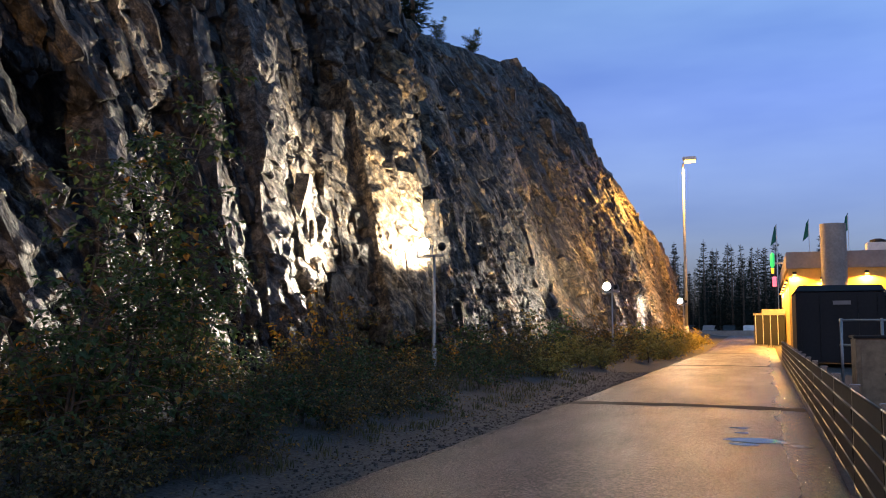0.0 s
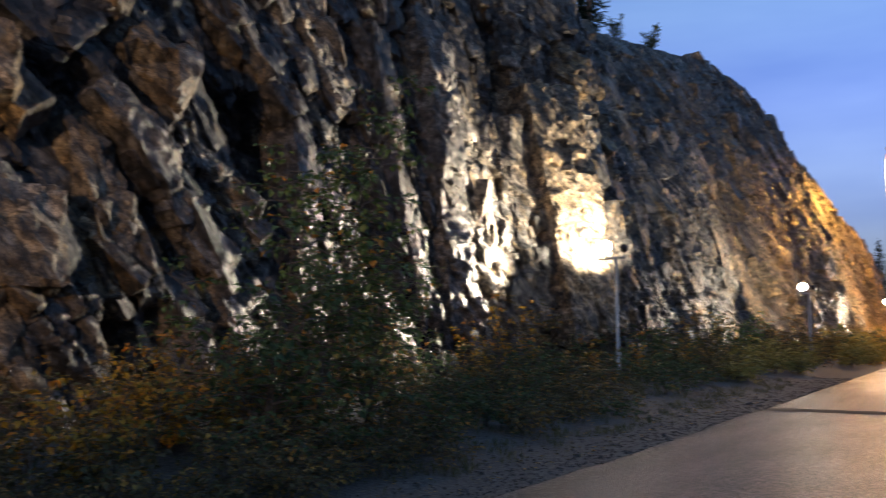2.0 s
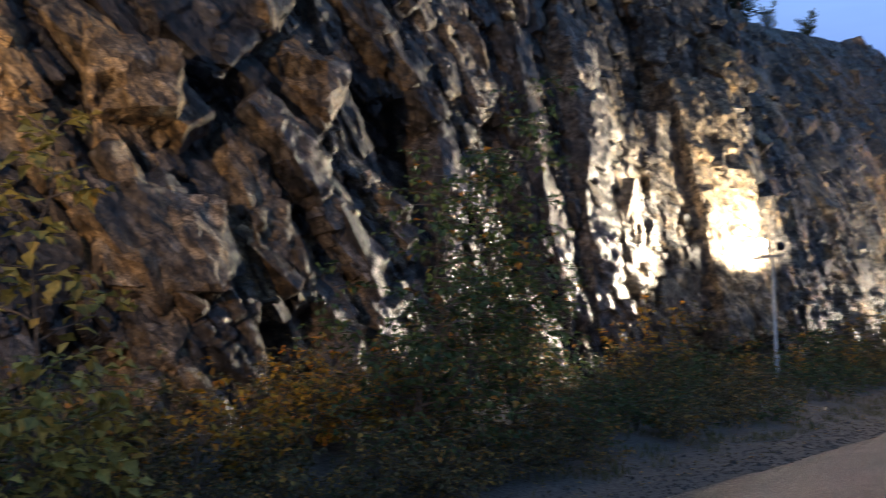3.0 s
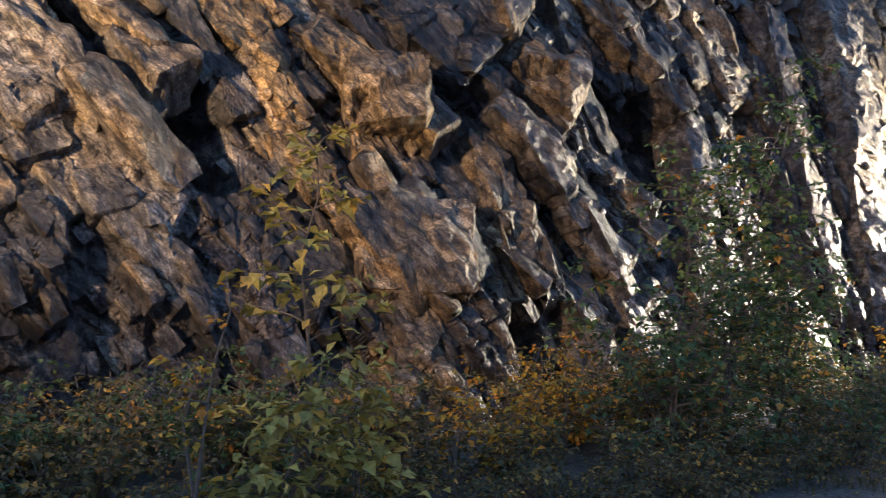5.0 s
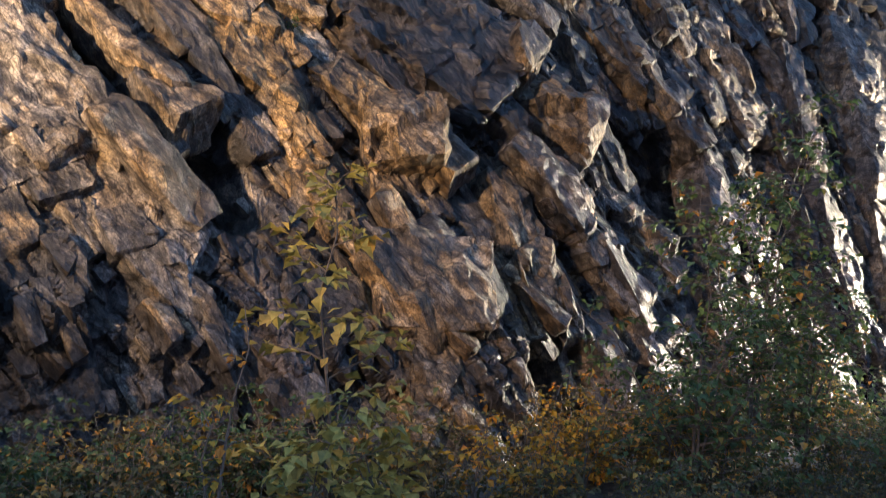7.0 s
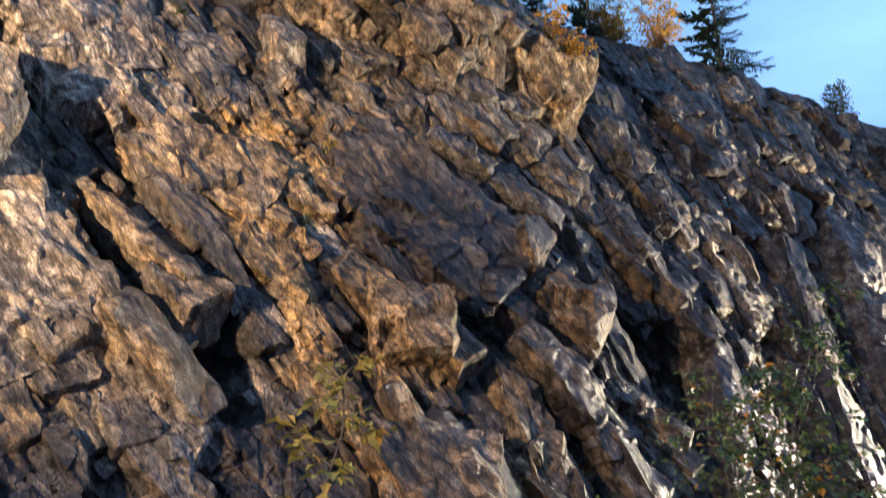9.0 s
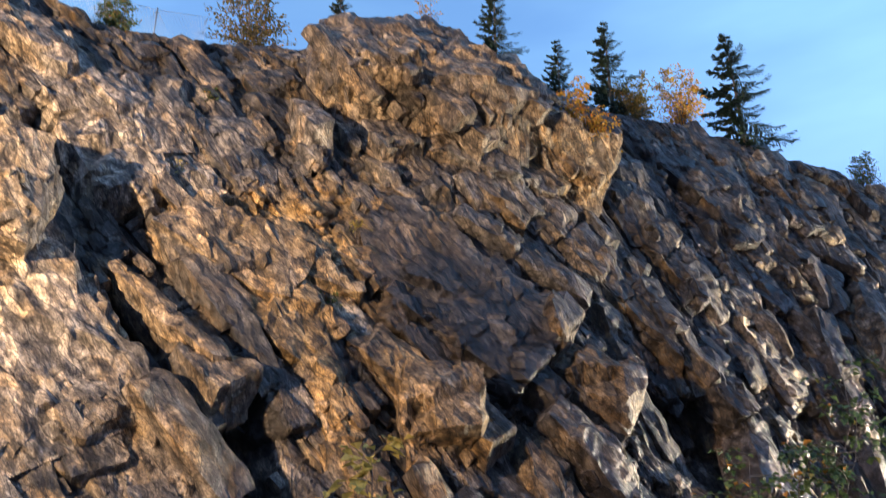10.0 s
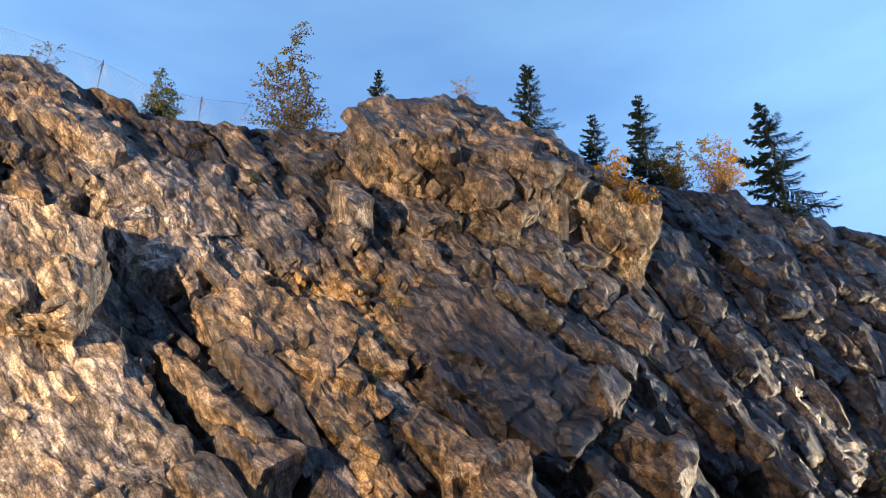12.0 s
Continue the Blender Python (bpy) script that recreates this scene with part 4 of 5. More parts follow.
# ---- posts, mast ----


def flood_post(x, y, g, z):
    top = empty("floodlight_post", (x, y, g), "galvanised post carrying two lit white floodlights", "lamp post", "floodlight posts along the cliff")
    h = z - g
    Geo().tube([(0, 0, -0.3), (0, 0, 0.75)], [0.062, 0.062], 14).obj("foot", STEEL, top, smooth=True)
    Geo().tube([(0, 0, 0.75), (0, 0, 0.8), (0, 0, h - 0.25)], [0.062, 0.042, 0.036], 12).obj("pole", STEEL, top, smooth=True)
    Geo().box(-0.3, 0.27, -0.03, 0.03, h - 0.27, h - 0.21).obj("crossbar", STEEL, top, bevel=0.008)
    for sx, sy, rz in ((-0.25, -0.12, 172), (0.22, 0.16, 40)):
        head = empty("floodlight", (0, 0, 0), "", "")
        head.parent = top
        head.matrix_local = pose(sx * 0.8, sy, h, 8, 0, rz) @ Matrix.Scale(0.95 if sx < 0 else 0.55, 4)
        Geo().tube([(0, -0.12, 0), (0, -0.08, 0), (0, 0.03, 0), (0, 0.115, 0)], [0.06, 0.12, 0.19, 0.205], 24).obj("housing", DARK_STEEL, head)
        Geo().tube([(0, 0.117, 0), (0, 0.125, 0), (0, 0.14, 0)], [0.19, 0.19, 0.12], 24).obj("lens", LAMP_WHITE, head, "glowing white lamp lens")
        Geo().box(-0.24, -0.22, -0.02, 0.02, -0.3, 0.03).box(0.22, 0.24, -0.02, 0.02, -0.3, 0.03).box(-0.24, 0.24, -0.02, 0.02, -0.32, -0.29).obj("bracket", STEEL, head)
    return top


for p in POSTS:
    flood_post(*p)
flood_post(*BACK_POST)

mast = empty("street_lamp", (MAST[0], MAST[1], 0.3), "tall grey steel lamp mast with lit orange head", "street lamp")
Geo().tube([(0, 0, -0.5), (0, 0, 1.6)], [0.17, 0.16], 16).obj("base", STEEL, mast, smooth=True)
Geo().tube([(0, 0, 1.6), (0, 0, 8), (0, 0, MAST[2] - 0.2)], [0.125, 0.105, 0.08], 16).obj("pole", STEEL, mast, smooth=True)
Geo().tube([(0, 0, MAST[2] - 0.2), (0.3, -0.1, MAST[2] + 0.05), (0.7, -0.2, MAST[2] + 0.1)], [0.05, 0.05, 0.045], 10).obj("arm", STEEL, mast, smooth=True)
for sx, sy in ((0.55, -0.25),):
    lamp = Geo().box(sx - 0.55, sx + 0.55, sy - 0.3, sy + 0.3, MAST[2] + 0.05, MAST[2] + 0.33).obj("lamp_head", STEEL, mast, bevel=0.06)
    Geo().box(sx - 0.40, sx + 0.48, sy - 0.26, sy + 0.26, MAST[2] - 0.14, MAST[2] + 0.045).obj("lens", LAMP_SODIUM, lamp, "glowing orange lamp lens", bevel=0.03)

# ---- fence beside the path ----


def fence():
    top = empty("fence", (0.82, 0, 0), "dark stained wooden board fence along the path", "fence")
    rnd = random.Random(4)
    post = Geo().box(-0.035, 0.035, -0.035, 0.035, -0.3, 1.0).obj("post", RAIL_METAL, top, bevel=0.006)
    cap = Geo().box(-0.05, 0.05, -0.05, 0.05, 1.003, 1.025).obj("cap", RAIL_METAL, post, bevel=0.006)
    me_post, me_cap = post.data, cap.data
    board = Geo().box(-0.016, 0.016, 0.05, 2.45, 0, 0.166).obj("board", FENCE_WOOD, top, bevel=0.005)
    me_board = board.data
    bar = Geo().tube([(0, 0.0, 0), (0, 2.5, 0)], [0.009, 0.009], 8).obj("rail", RAIL_METAL, top, smooth=True)
    me_bar = bar.data
    for ob in (board, cap, post, bar):
        bpy.data.objects.remove(ob)
    for k in range(-4, 18):
        y = 7.3 + 2.5 * k
        p = new("post", me_post)
        p.parent, p.location = top, (0, y, float(road_level(y)))
        c = new("cap", me_cap)
        c.parent = p
        if k == 17:
            break
        for r in range(6):
            b = new("rail", me_bar)
            b.parent, b.location = top, (-0.042, y, 0.05 + r * 0.186 + float(road_level(y)))
        for r in range(5):
            b = new("board", me_board)
            b.parent = top
            b.location = (rnd.uniform(-0.004, 0.004) - 0.02, y, 0.06 + r * 0.186 + float(road_level(y)))
            b.rotation_euler = (rnd.uniform(-0.002, 0.002), radians(rnd.uniform(-4, 1)), rnd.uniform(-0.002, 0.002))


fence()

# ---- yard behind the fence ----


def compactor(x, y, wide, deep, high):
    top = empty("waste_container", (x, y, 0), "large black steel waste container with pale top lid", "container")
    Geo().box(0, wide, 0, deep, 0.18, high - 0.3).obj("body", DARK_STEEL, top, bevel=0.04)
    lid = Geo()
    lid.add([(-0.05, -0.06, high - 0.28), (wide + 0.05, -0.06, high - 0.28), (wide + 0.05, deep, high - 0.28), (-0.05, deep, high - 0.28),
             (0.15, 0.25, high), (wide - 0.1, 0.25, high), (wide - 0.1, deep, high), (0.15, deep, high)],
            [(0, 1, 5, 4), (1, 2, 6, 5), (2, 3, 7, 6), (3, 0, 4, 7), (4, 5, 6, 7), (0, 3, 2, 1)])
    lid.obj("lid", BLACK_PLASTIC, top, bevel=0.03)
    for k in range(5):
        px = 0.25 + k * (wide - 0.5) / 4
        Geo().box(px - 0.05, px + 0.05, -0.07, 0.0, 0.25, high - 0.45).obj("rib", DARK_STEEL, top, bevel=0.012)
    Geo().box(wide * 0.42, wide * 0.62, -0.085, -0.072, high - 0.85, high - 0.68).obj("label_plate", PARAPET, top, "small grey plate")
    for px in (0.3, wide - 0.3):
        Geo().tube([(px - 0.1, 0.3, 0.1), (px + 0.1, 0.3, 0.1)], [0.1, 0.1], 14).obj("wheel", BLACK_PLASTIC, top)
    return top


compactor(1.3, 42.0, 3.5, 6.0, 3.5)
compactor(5.0, 44.0, 3.2, 6.0, 3.4)


def crate(x, y, wide, deep, high, mat, label, front=None):
    top = empty("bin", (x, y, 0), label, "bin")
    Geo().box(0, wide, 0, deep, 0.06, high).obj("body", mat, top, bevel=0.02)
    for px in (0.05, wide - 0.12):
        for py in (0.05, deep - 0.12):
            Geo().box(px, px + 0.07, py, py + 0.07, 0, 0.058).obj("foot", DARK_STEEL, top)
    if front:
        Geo().box(0.08, wide - 0.08, -0.03, -0.003, 0.16, high - 0.06).obj("front_panel", front, top, "pale plywood panel")
    Geo().box(-0.03, wide + 0.03, -0.04, deep + 0.03, high + 0.003, high + 0.05).obj("rim", DARK_STEEL, top, bevel=0.01)
    return top


crate(1.42, 16.6, 0.75, 0.9, 1.42, TAN_BOARD, "tall plywood-sided bin behind the fence", TAN_BOARD)
dark_bin = crate(2.35, 16.0, 1.5, 1.2, 1.45, DARK_STEEL, "black steel bin with a pale sticker")
Geo().box(0.06, 0.26, -0.012, -0.004, 1.12, 1.24).obj("sticker", WHITE, dark_bin, "pale paper sticker")
crate(1.5, 12.0, 1.3, 1.2, 0.95, DARK_STEEL, "low black steel bin behind the fence")
rail = empty("steel_rail", (1.75, 24.0, 0), "galvanised tubular guard rail in the yard", "railing")
for k in range(5):
    Geo().tube([(k * 0.9, 0, 0), (k * 0.9, 0, 1.85)], [0.035, 0.035], 10).obj("post", STEEL, rail, smooth=True)
for z in (1.2, 1.8):
    Geo().tube([(-0.05, 0, z), (3.65, 0, z)], [0.028, 0.028], 10).obj("bar", STEEL, rail, smooth=True)

# ---- building with lit walls ----
bld = empty("building", (0, 0, 0), "low ochre commercial building lit by wall lamps at dusk", "building")
BY = 70.0
Geo().box(1.75, 40, BY, BY + 32, 0, 6.0).obj("wall", PLASTER, bld)
Geo().box(1.6, 40.2, BY - 0.15, BY + 32.2, 6.003, 7.2).obj("parapet", PARAPET, bld, "grey metal fascia band", bevel=0.03)
for k in range(7):
    Geo().box(3.0 + k * 5.2, 5.4 + k * 5.2, BY - 0.05, BY - 0.004, 0.9, 3.0).obj("window", GLASS, bld)
Geo().tube([(4.72, BY - 1.3, 0), (4.72, BY - 1.3, 9.0)], [0.86, 0.86], 40).obj("tower", CONCRETE, bld, "round concrete tower", smooth=False)
hv = Geo().box(7.2, 8.8, BY + 2, BY + 3.6, 7.205, 7.95).obj("roof_unit", WHITE, bld, "pale rooftop ventilation unit", bevel=0.05)
Geo().tube([(8.0, BY + 2.8, 7.953), (8.0, BY + 2.8, 8.15), (8.0, BY + 2.8, 8.25)], [0.55, 0.55, 0.25], 18).obj("fan_cowl", DARK_STEEL, hv)


def wall_lamp(x, y, z, nx, ny, watts):
    lamp = Geo().box(x - 0.14 if ny else x + nx * 0.18, x + 0.14 if ny else x, y + ny * 0.22 if ny else y - 0.14, y if ny else y + 0.14, z, z + 0.18)
    ob = lamp.obj("wall_lamp", DARK_STEEL, bld, bevel=0.02)
    cx, cy = x + nx * 0.12, y + ny * 0.14
    Geo().tube([(cx, cy, z - 0.10), (cx, cy, z - 0.003)], [0.13, 0.10], 14).obj("lens", LAMP_SODIUM, ob, "glowing orange lamp lens")
    spot((x + nx * 0.3, y + ny * 0.32, z - 0.14), (x + nx * 0.1, y + ny * 0.1, z - 3), watts * 6.5, SODIUM, 165, 0.3)


wall_lamp(2.15, BY, 5.6, 0, -1, 260)
wall_lamp(6.9, BY, 5.6, 0, -1, 320)
wall_lamp(4.0, BY, 5.2, 0, -1, 130)
for k in range(5):
    wall_lamp(1.75, BY + 3 + k * 5.5, 5.2, -1, 0, 480)
canopy = Geo().box(-0.2, 1.74, BY + 14, BY + 20, 3.0, 3.4).obj("canopy", PARAPET, bld, "thin flat entrance canopy", bevel=0.03)
sign = empty("blade_sign", (0.75, BY + 8, 0), "lit green and yellow vertical blade sign on the wall", "sign")
Geo().tube([(0, 0, 6.6), (0, 0, 6.8), (0, 0, 7.7), (0, 0, 7.85)], [0.08, 0.17, 0.17, 0.06], 16).obj("green_panel", GREEN_SIGN, sign, "glowing green panel", smooth=True)
Geo().tube([(0, 0, 6.15), (0, 0, 6.58)], [0.10, 0.14], 16).obj("yellow_tip", YELLOW_SIGN, sign, "glowing yellow tip")
Geo().box(-0.05, 0.28, -0.06, 0.06, 5.1, 5.9).obj("pink_panel", PINK_SIGN, sign, "glowing pink panel")
Geo().box(0.18, 1.0, -0.04, 0.04, 6.9, 7.05).obj("bracket", STEEL, sign)

shed = empty("bin_enclosure", (-0.85, 83.0, float(road_level(83))), "low metal-clad enclosure with pale lit rim", "enclosure")
Geo().box(0, 2.5, 0, 5, 0, 2.55).obj("wall", DARK_STEEL, shed, bevel=0.02)
Geo().box(-0.06, 2.55, -0.06, 5.05, 2.553, 2.7).obj("rim", PARAPET, shed, bevel=0.02)
for k in range(4):
    Geo().box(0.1 + k * 0.6, 0.16 + k * 0.6, -0.05, -0.002, 0.02, 2.54).obj("post", STEEL, shed)
    
low_wall = Geo().box(-9.5, -0.9, 121, 121.4, 0.4, 1.55).obj("low_wall", CONCRETE, bevel=0.02)
tagged(low_wall, "low pale concrete wall closing the road's end", "wall", kind="structure")


def flag(x, y, z, seed):
    top = empty("flagpole", (x, y, 0), "slim white flagpole with a hanging green flag", "flag", "flags by the building")
    Geo().tube([(0, 0, 0), (0, 0, z)], [0.06, 0.035], 8).obj("pole", WHITE, top, smooth=True)
    g, nu, nv = Geo(), 8, 12
    for i in range(nu):
        for j in range(nv):
            s, t = i / (nu - 1), j / (nv - 1)
            drop = 1.0 * s * (0.5 + 0.5 * t)
            g.v.append((-(0.05 + 0.6 * s * (0.3 + 0.7 * t)), 0.14 * math.sin(s * 7 + seed + t * 2) * s, z - 0.1 - 1.7 * t - drop * 0.6))
    for i in range(nu - 1):
        for j in range(nv - 1):
            a = i * nv + j
            g.f.append((a, a + nv, a + nv + 1, a + 1))
    ob = g.obj("cloth", FLAG_GREEN, top, "hanging green cloth", smooth=True)
    mod = ob.modifiers.new("thick", "SOLIDIFY")
    mod.thickness = 0.012


flag(1.5, 103.5, 13.0, 0)
flag(4.75, 103.5, 13.4, 2)
flag(8.6, 103.5, 13.9, 4)

# ---- plants ----


def leaf(g, p, d, n, size, rnd, wide=0.74):
    """A pointed leaf folded along its midrib."""
    d = d.normalized()
    s = d.cross(n)
    if s.length < 1e-3:
        s = d.orthogonal()
    s.normalize()
    n = s.cross(d)
    fold = rnd.uniform(0.05, 0.28) * size
    bend = -rnd.uniform(0.0, 0.3) * size
    m, e = p + d * size * 0.5, p + d * size + n * bend
    w = size * wide * 0.5
    g.add([p, m - s * w + n * fold, e, m + s * w + n * fold, m], [(0, 4, 1), (1, 4, 2), (0, 3, 4), (4, 3, 2)])


def plant(name, base, height, spread, stems, twigs, leaves, size, mat, label, category, seed, group="", bark=None, droop=0.35, first=0.12, lean=(0, 0), thin=1.0, sub="foliage", split=False):
    """A bush or young tree: stems, side twigs, and leaves set along the twigs."""
    rnd = random.Random(seed)
    top = empty(name, base, label, category, group)
    wood, crown = Geo(), Geo()
    for s in range(stems):
        q = rnd.uniform(0, 2 * math.pi)
        out = spread * (0.15 if stems == 1 else rnd.uniform(0.25, 0.8))
        tip = Vector((math.cos(q) * out * (0.3 if stems == 1 else 1) + lean[0], math.sin(q) * out * (0.3 if stems == 1 else 1) + lean[1],
                      height * (1 if s == 0 else rnd.uniform(0.5, 0.95))))
        path = []
        for k in range(8):
            t = k / 7
            w = 0.035 * height * t
            path.append(Vector((tip.x * t ** 1.4 + rnd.uniform(-w, w), tip.y * t ** 1.4 + rnd.uniform(-w, w), tip.z * t - (0.15 if k == 0 else 0))))
        r0 = 0.009 * height * thin
        stem = Geo() if split else wood
        stem.tube(path, [max(0.003, r0 * (1 - 0.88 * k / 7)) for k in range(8)], 6)
        if split:
            stem.obj("stem", bark or BARK, top, smooth=True)
        for b in range(twigs):
            t = first + (1 - first) * (b + rnd.random()) / twigs
            f = min(t * 7, 6.999)
            p = path[int(f)].lerp(path[int(f) + 1], f - int(f))
            q = rnd.uniform(0, 2 * math.pi)
            length = spread * (1.05 - 0.75 * t) * rnd.uniform(0.55, 1.05)
            up = rnd.uniform(0.15, 0.7)
            tp, prev = [p], Vector((math.cos(q), math.sin(q), up)).normalized()
            for k in range(4):
                prev = (prev + Vector((rnd.uniform(-0.25, 0.25), rnd.uniform(-0.25, 0.25), -droop * 0.35))).normalized()
                tp.append(tp[-1] + prev * length / 4)
            twig = Geo() if split else wood
            twig.tube(tp, [max(0.0022, r0 * 0.4 * (1 - 0.8 * k / 4)) for k in range(5)], 4, caps=False)
            if split:
                twig.obj("twig", bark or BARK, top, smooth=True)
            for k in range(leaves):
                f = min(4 * (0.12 + 0.88 * (k + rnd.random()) / leaves), 3.999)
                lp = tp[int(f)].lerp(tp[int(f) + 1], f - int(f))
                away = Vector((rnd.uniform(-1, 1), rnd.uniform(-1, 1), rnd.uniform(-0.75, 0.35)))
                away = (away + prev * 0.7).normalized()
                lp = lp + away * size * rnd.uniform(0.1, 0.9)
                leaf(crown, lp, away, Vector((rnd.uniform(-0.5, 0.5), rnd.uniform(-0.5, 0.5), 1)), size * rnd.uniform(0.6, 1.2), rnd)
    if not split:
        tagged(wood.obj("branchwork", bark or BARK, top, smooth=True), kind="stuff")
    tagged(crown.obj(sub, mat, top), kind="stuff")
    return top


def place(x, y, sink=0.0):
    return (x, y, float(ground_level(x, y)) - sink)


# the young trees before the rock
plant("sapling", place(-5.6, 2.72), 2.85, 0.95, 1, 24, 14, 0.13, LEAF_LIME, "slender sapling with yellow-green leaves before the rock", "young tree", 11, droop=0.2, thin=0.8, split=True)
plant("sapling", place(-5.35, 3.0), 1.35, 0.8, 3, 9, 11, 0.12, LEAF_LIME, "low sapling with yellow-green leaves at the rock's foot", "young tree", 12, droop=0.3, split=True)
plant("sapling", place(-5.5, 2.35), 1.3, 0.7, 3, 8, 10, 0.12, LEAF_LIME, "low sapling with yellow-green leaves at the rock's foot", "young tree", 14, droop=0.3, split=True)
plant("sapling", place(-5.4, 1.85), 1.95, 0.4, 2, 8, 8, 0.07, LEAF_GOLD, "thin sapling with orange autumn leaves", "young tree", 13, droop=0.3, split=True)
plant("bush", place(-6.6, 8.2), 4.4, 1.6, 5, 34, 17, 0.10, LEAF_GREEN, "tall dark green leafy bush before the cliff", "bush", 21, droop=0.3, thin=0.6)
plant("bush", place(-6.4, 7.1), 2.5, 1.4, 6, 18, 15, 0.09, LEAF_GREEN, "dense dark green leafy bush at the verge", "bush", 22)
plant("bush", place(-6.9, 9.6), 2.4, 1.3, 6, 17, 15, 0.09, LEAF_GREEN, "dense dark green leafy bush at the verge", "bush", 23)
rb = random.Random(9)
for k in range(64):
    y = -2.5 + k * 0.3 + rb.uniform(-0.3, 0.3)
    x = -5.75 - rb.uniform(0, 1.0) * (1.0 if k % 2 else 2.2)
    h = rb.uniform(0.45, 1.0) * (1.35 if x < -6.6 else 0.8)
    mat, lab = rb.choice(((LEAF_BROWN, "low brownish undergrowth shrub below the cliff"), (LEAF_BROWN, "low brownish undergrowth shrub below the cliff"), (LEAF_GREEN, "low dark green shrub below the cliff")))
    plant("shrub", place(x, y), h, 0.7, 6, 8, 9, 0.065, mat, lab, "shrub", 100 + k, "undergrowth shrubs below the cliff")
for k in range(40):
    y = -1.5 + k * 0.27 + rb.uniform(-0.2, 0.2)
    mat, lab = rb.choice(((LEAF_BROWN, "low brown weedy shrub at the gravel's edge"), (LEAF_BROWN, "low brown weedy shrub at the gravel's edge"), (LEAF_BROWN, "low brown weedy shrub at the gravel's edge")))
    plant("shrub", place(-5.35 - rb.uniform(0, 0.5), y), rb.uniform(0.3, 0.6), 0.5, 5, 7, 8, 0.05, mat, lab, "shrub", 500 + k, "weedy shrubs at the gravel's edge")
for k in range(58):
    y = -2.0 + k * 0.22 if k < 30 else 13.0 + (k - 30) * 0.62
    x = -7.0 - rb.uniform(0, 1.8) if k < 30 else -6.3 - rb.uniform(0, 2.0)
    mat, lab = rb.choice(((LEAF_BROWN, "brownish undergrowth shrub close to the rock"), (LEAF_GREEN, "dark green undergrowth shrub close to the rock")))
    plant("shrub", place(x, y + rb.uniform(-0.2, 0.2)), rb.uniform(0.6, 1.15), 0.75, 6, 8, 9, 0.075, mat, lab, "shrub", 600 + k, "undergrowth shrubs close to the rock")
for k, (x, y, h) in enumerate(((-6.4, 4.4, 1.15), (-6.8, 5.5, 1.2), (-7.0, 6.2, 1.25), (-8.0, 15.4, 1.9), (-8.2, 17.4, 2.0), (-7.6, 19.0, 1.2), (-7.2, 21.0, 1.3), (-7.0, 24.5, 1.7), (-7.5, 13.4, 1.5), (-6.0, 0.2, 1.0), (-6.6, 6.9, 1.3), (-6.3, 5.0, 0.9))):
    plant("shrub", place(x, y), h, 0.42, 3, 7, 8, 0.075, LEAF_GOLD, "small shrub with orange and yellow autumn leaves", "shrub", 165 + k, "autumn-coloured shrubs", first=0.4)
for k in range(12):
    plant("shrub", place(-7.3 - rb.uniform(0, 1.4), 6.6 + k * 0.2), rb.uniform(0.7, 1.1), 0.6, 6, 8, 9, 0.07, LEAF_GOLD if k % 5 == 0 else LEAF_BROWN,
          "brown undergrowth shrub in the hollow below the rock", "shrub", 800 + k, "undergrowth shrubs close to the rock")
for k in range(34):
    y = 11.5 + k * 1.75 + rb.uniform(-0.5, 0.5)
    x = float(interp(y, BASE_X)) + rb.uniform(0.5, 1.3) + (0.5 if y > 40 else 0)
    h = rb.uniform(1.1, 2.3)
    mat, lab = rb.choice(((LEAF_BROWN, "brown-green roadside shrub below the cliff"), (LEAF_GREEN, "dark green roadside shrub below the cliff"), (LEAF_LIME, "yellow-green roadside shrub below the cliff") if y > 40 else (LEAF_GREEN, "dark green roadside shrub below the cliff")))
    plant("shrub", place(x, y), h, 1.2, 6, 9, 10, 0.10 if y < 30 else 0.15, mat, lab, "shrub", 200 + k, "roadside shrubs below the cliff")
for k in range(22):
    y = 27.0 + k * 0.8
    mat, lab = rb.choice(((LEAF_BROWN, "brown-green weedy shrub on the verge"), (LEAF_LIME, "yellow-green weedy shrub on the verge")))
    plant("shrub", place(-5.7 - rb.uniform(0, 2.4), y), rb.uniform(0.6, 1.2), 0.9, 6, 8, 9, 0.11, mat, lab, "shrub", 700 + k, "weedy shrubs on the verge")
for k in range(16):
    y = 44 + k * 2.6
    plant("shrub", place(-4.9 - rb.uniform(0, 0.9), y), rb.uniform(0.8, 1.5), 1.0, 5, 8, 9, 0.17, LEAF_LIME, "yellow-green shrub at the path's edge under the lamps", "shrub", 260 + k, "roadside shrubs below the cliff")


def grass(name, count, region, tall, mat, label, seed):
    rnd, g = random.Random(seed), Geo()
    for k in range(count):
        x, y = region(rnd)
        if noise.noise((x * 1.9, y * 1.9, seed)) < 0.08:
            continue
        z = float(ground_level(x, y))
        h = tall * rnd.uniform(0.4, 1.1)
        q, w, b = rnd.uniform(0, math.pi), rnd.uniform(0.004, 0.008), rnd.uniform(0.1, 0.5) * h
        c, s = math.cos(q), math.sin(q)
        e = rnd.choice((-1, 1))
        g.add([(x - c * w, y - s * w, z - 0.03), (x + c * w, y + s * w, z - 0.03), (x + c * w * 0.7 - s * b * 0.3 * e, y + c * b * 0.3 * e, z + h * 0.6), (x - s * b * e, y + c * b * e, z + h)],
              [(0, 1, 2), (0, 2, 3)])
    return tagged(g.obj(name, mat), label, "grass", kind="stuff")


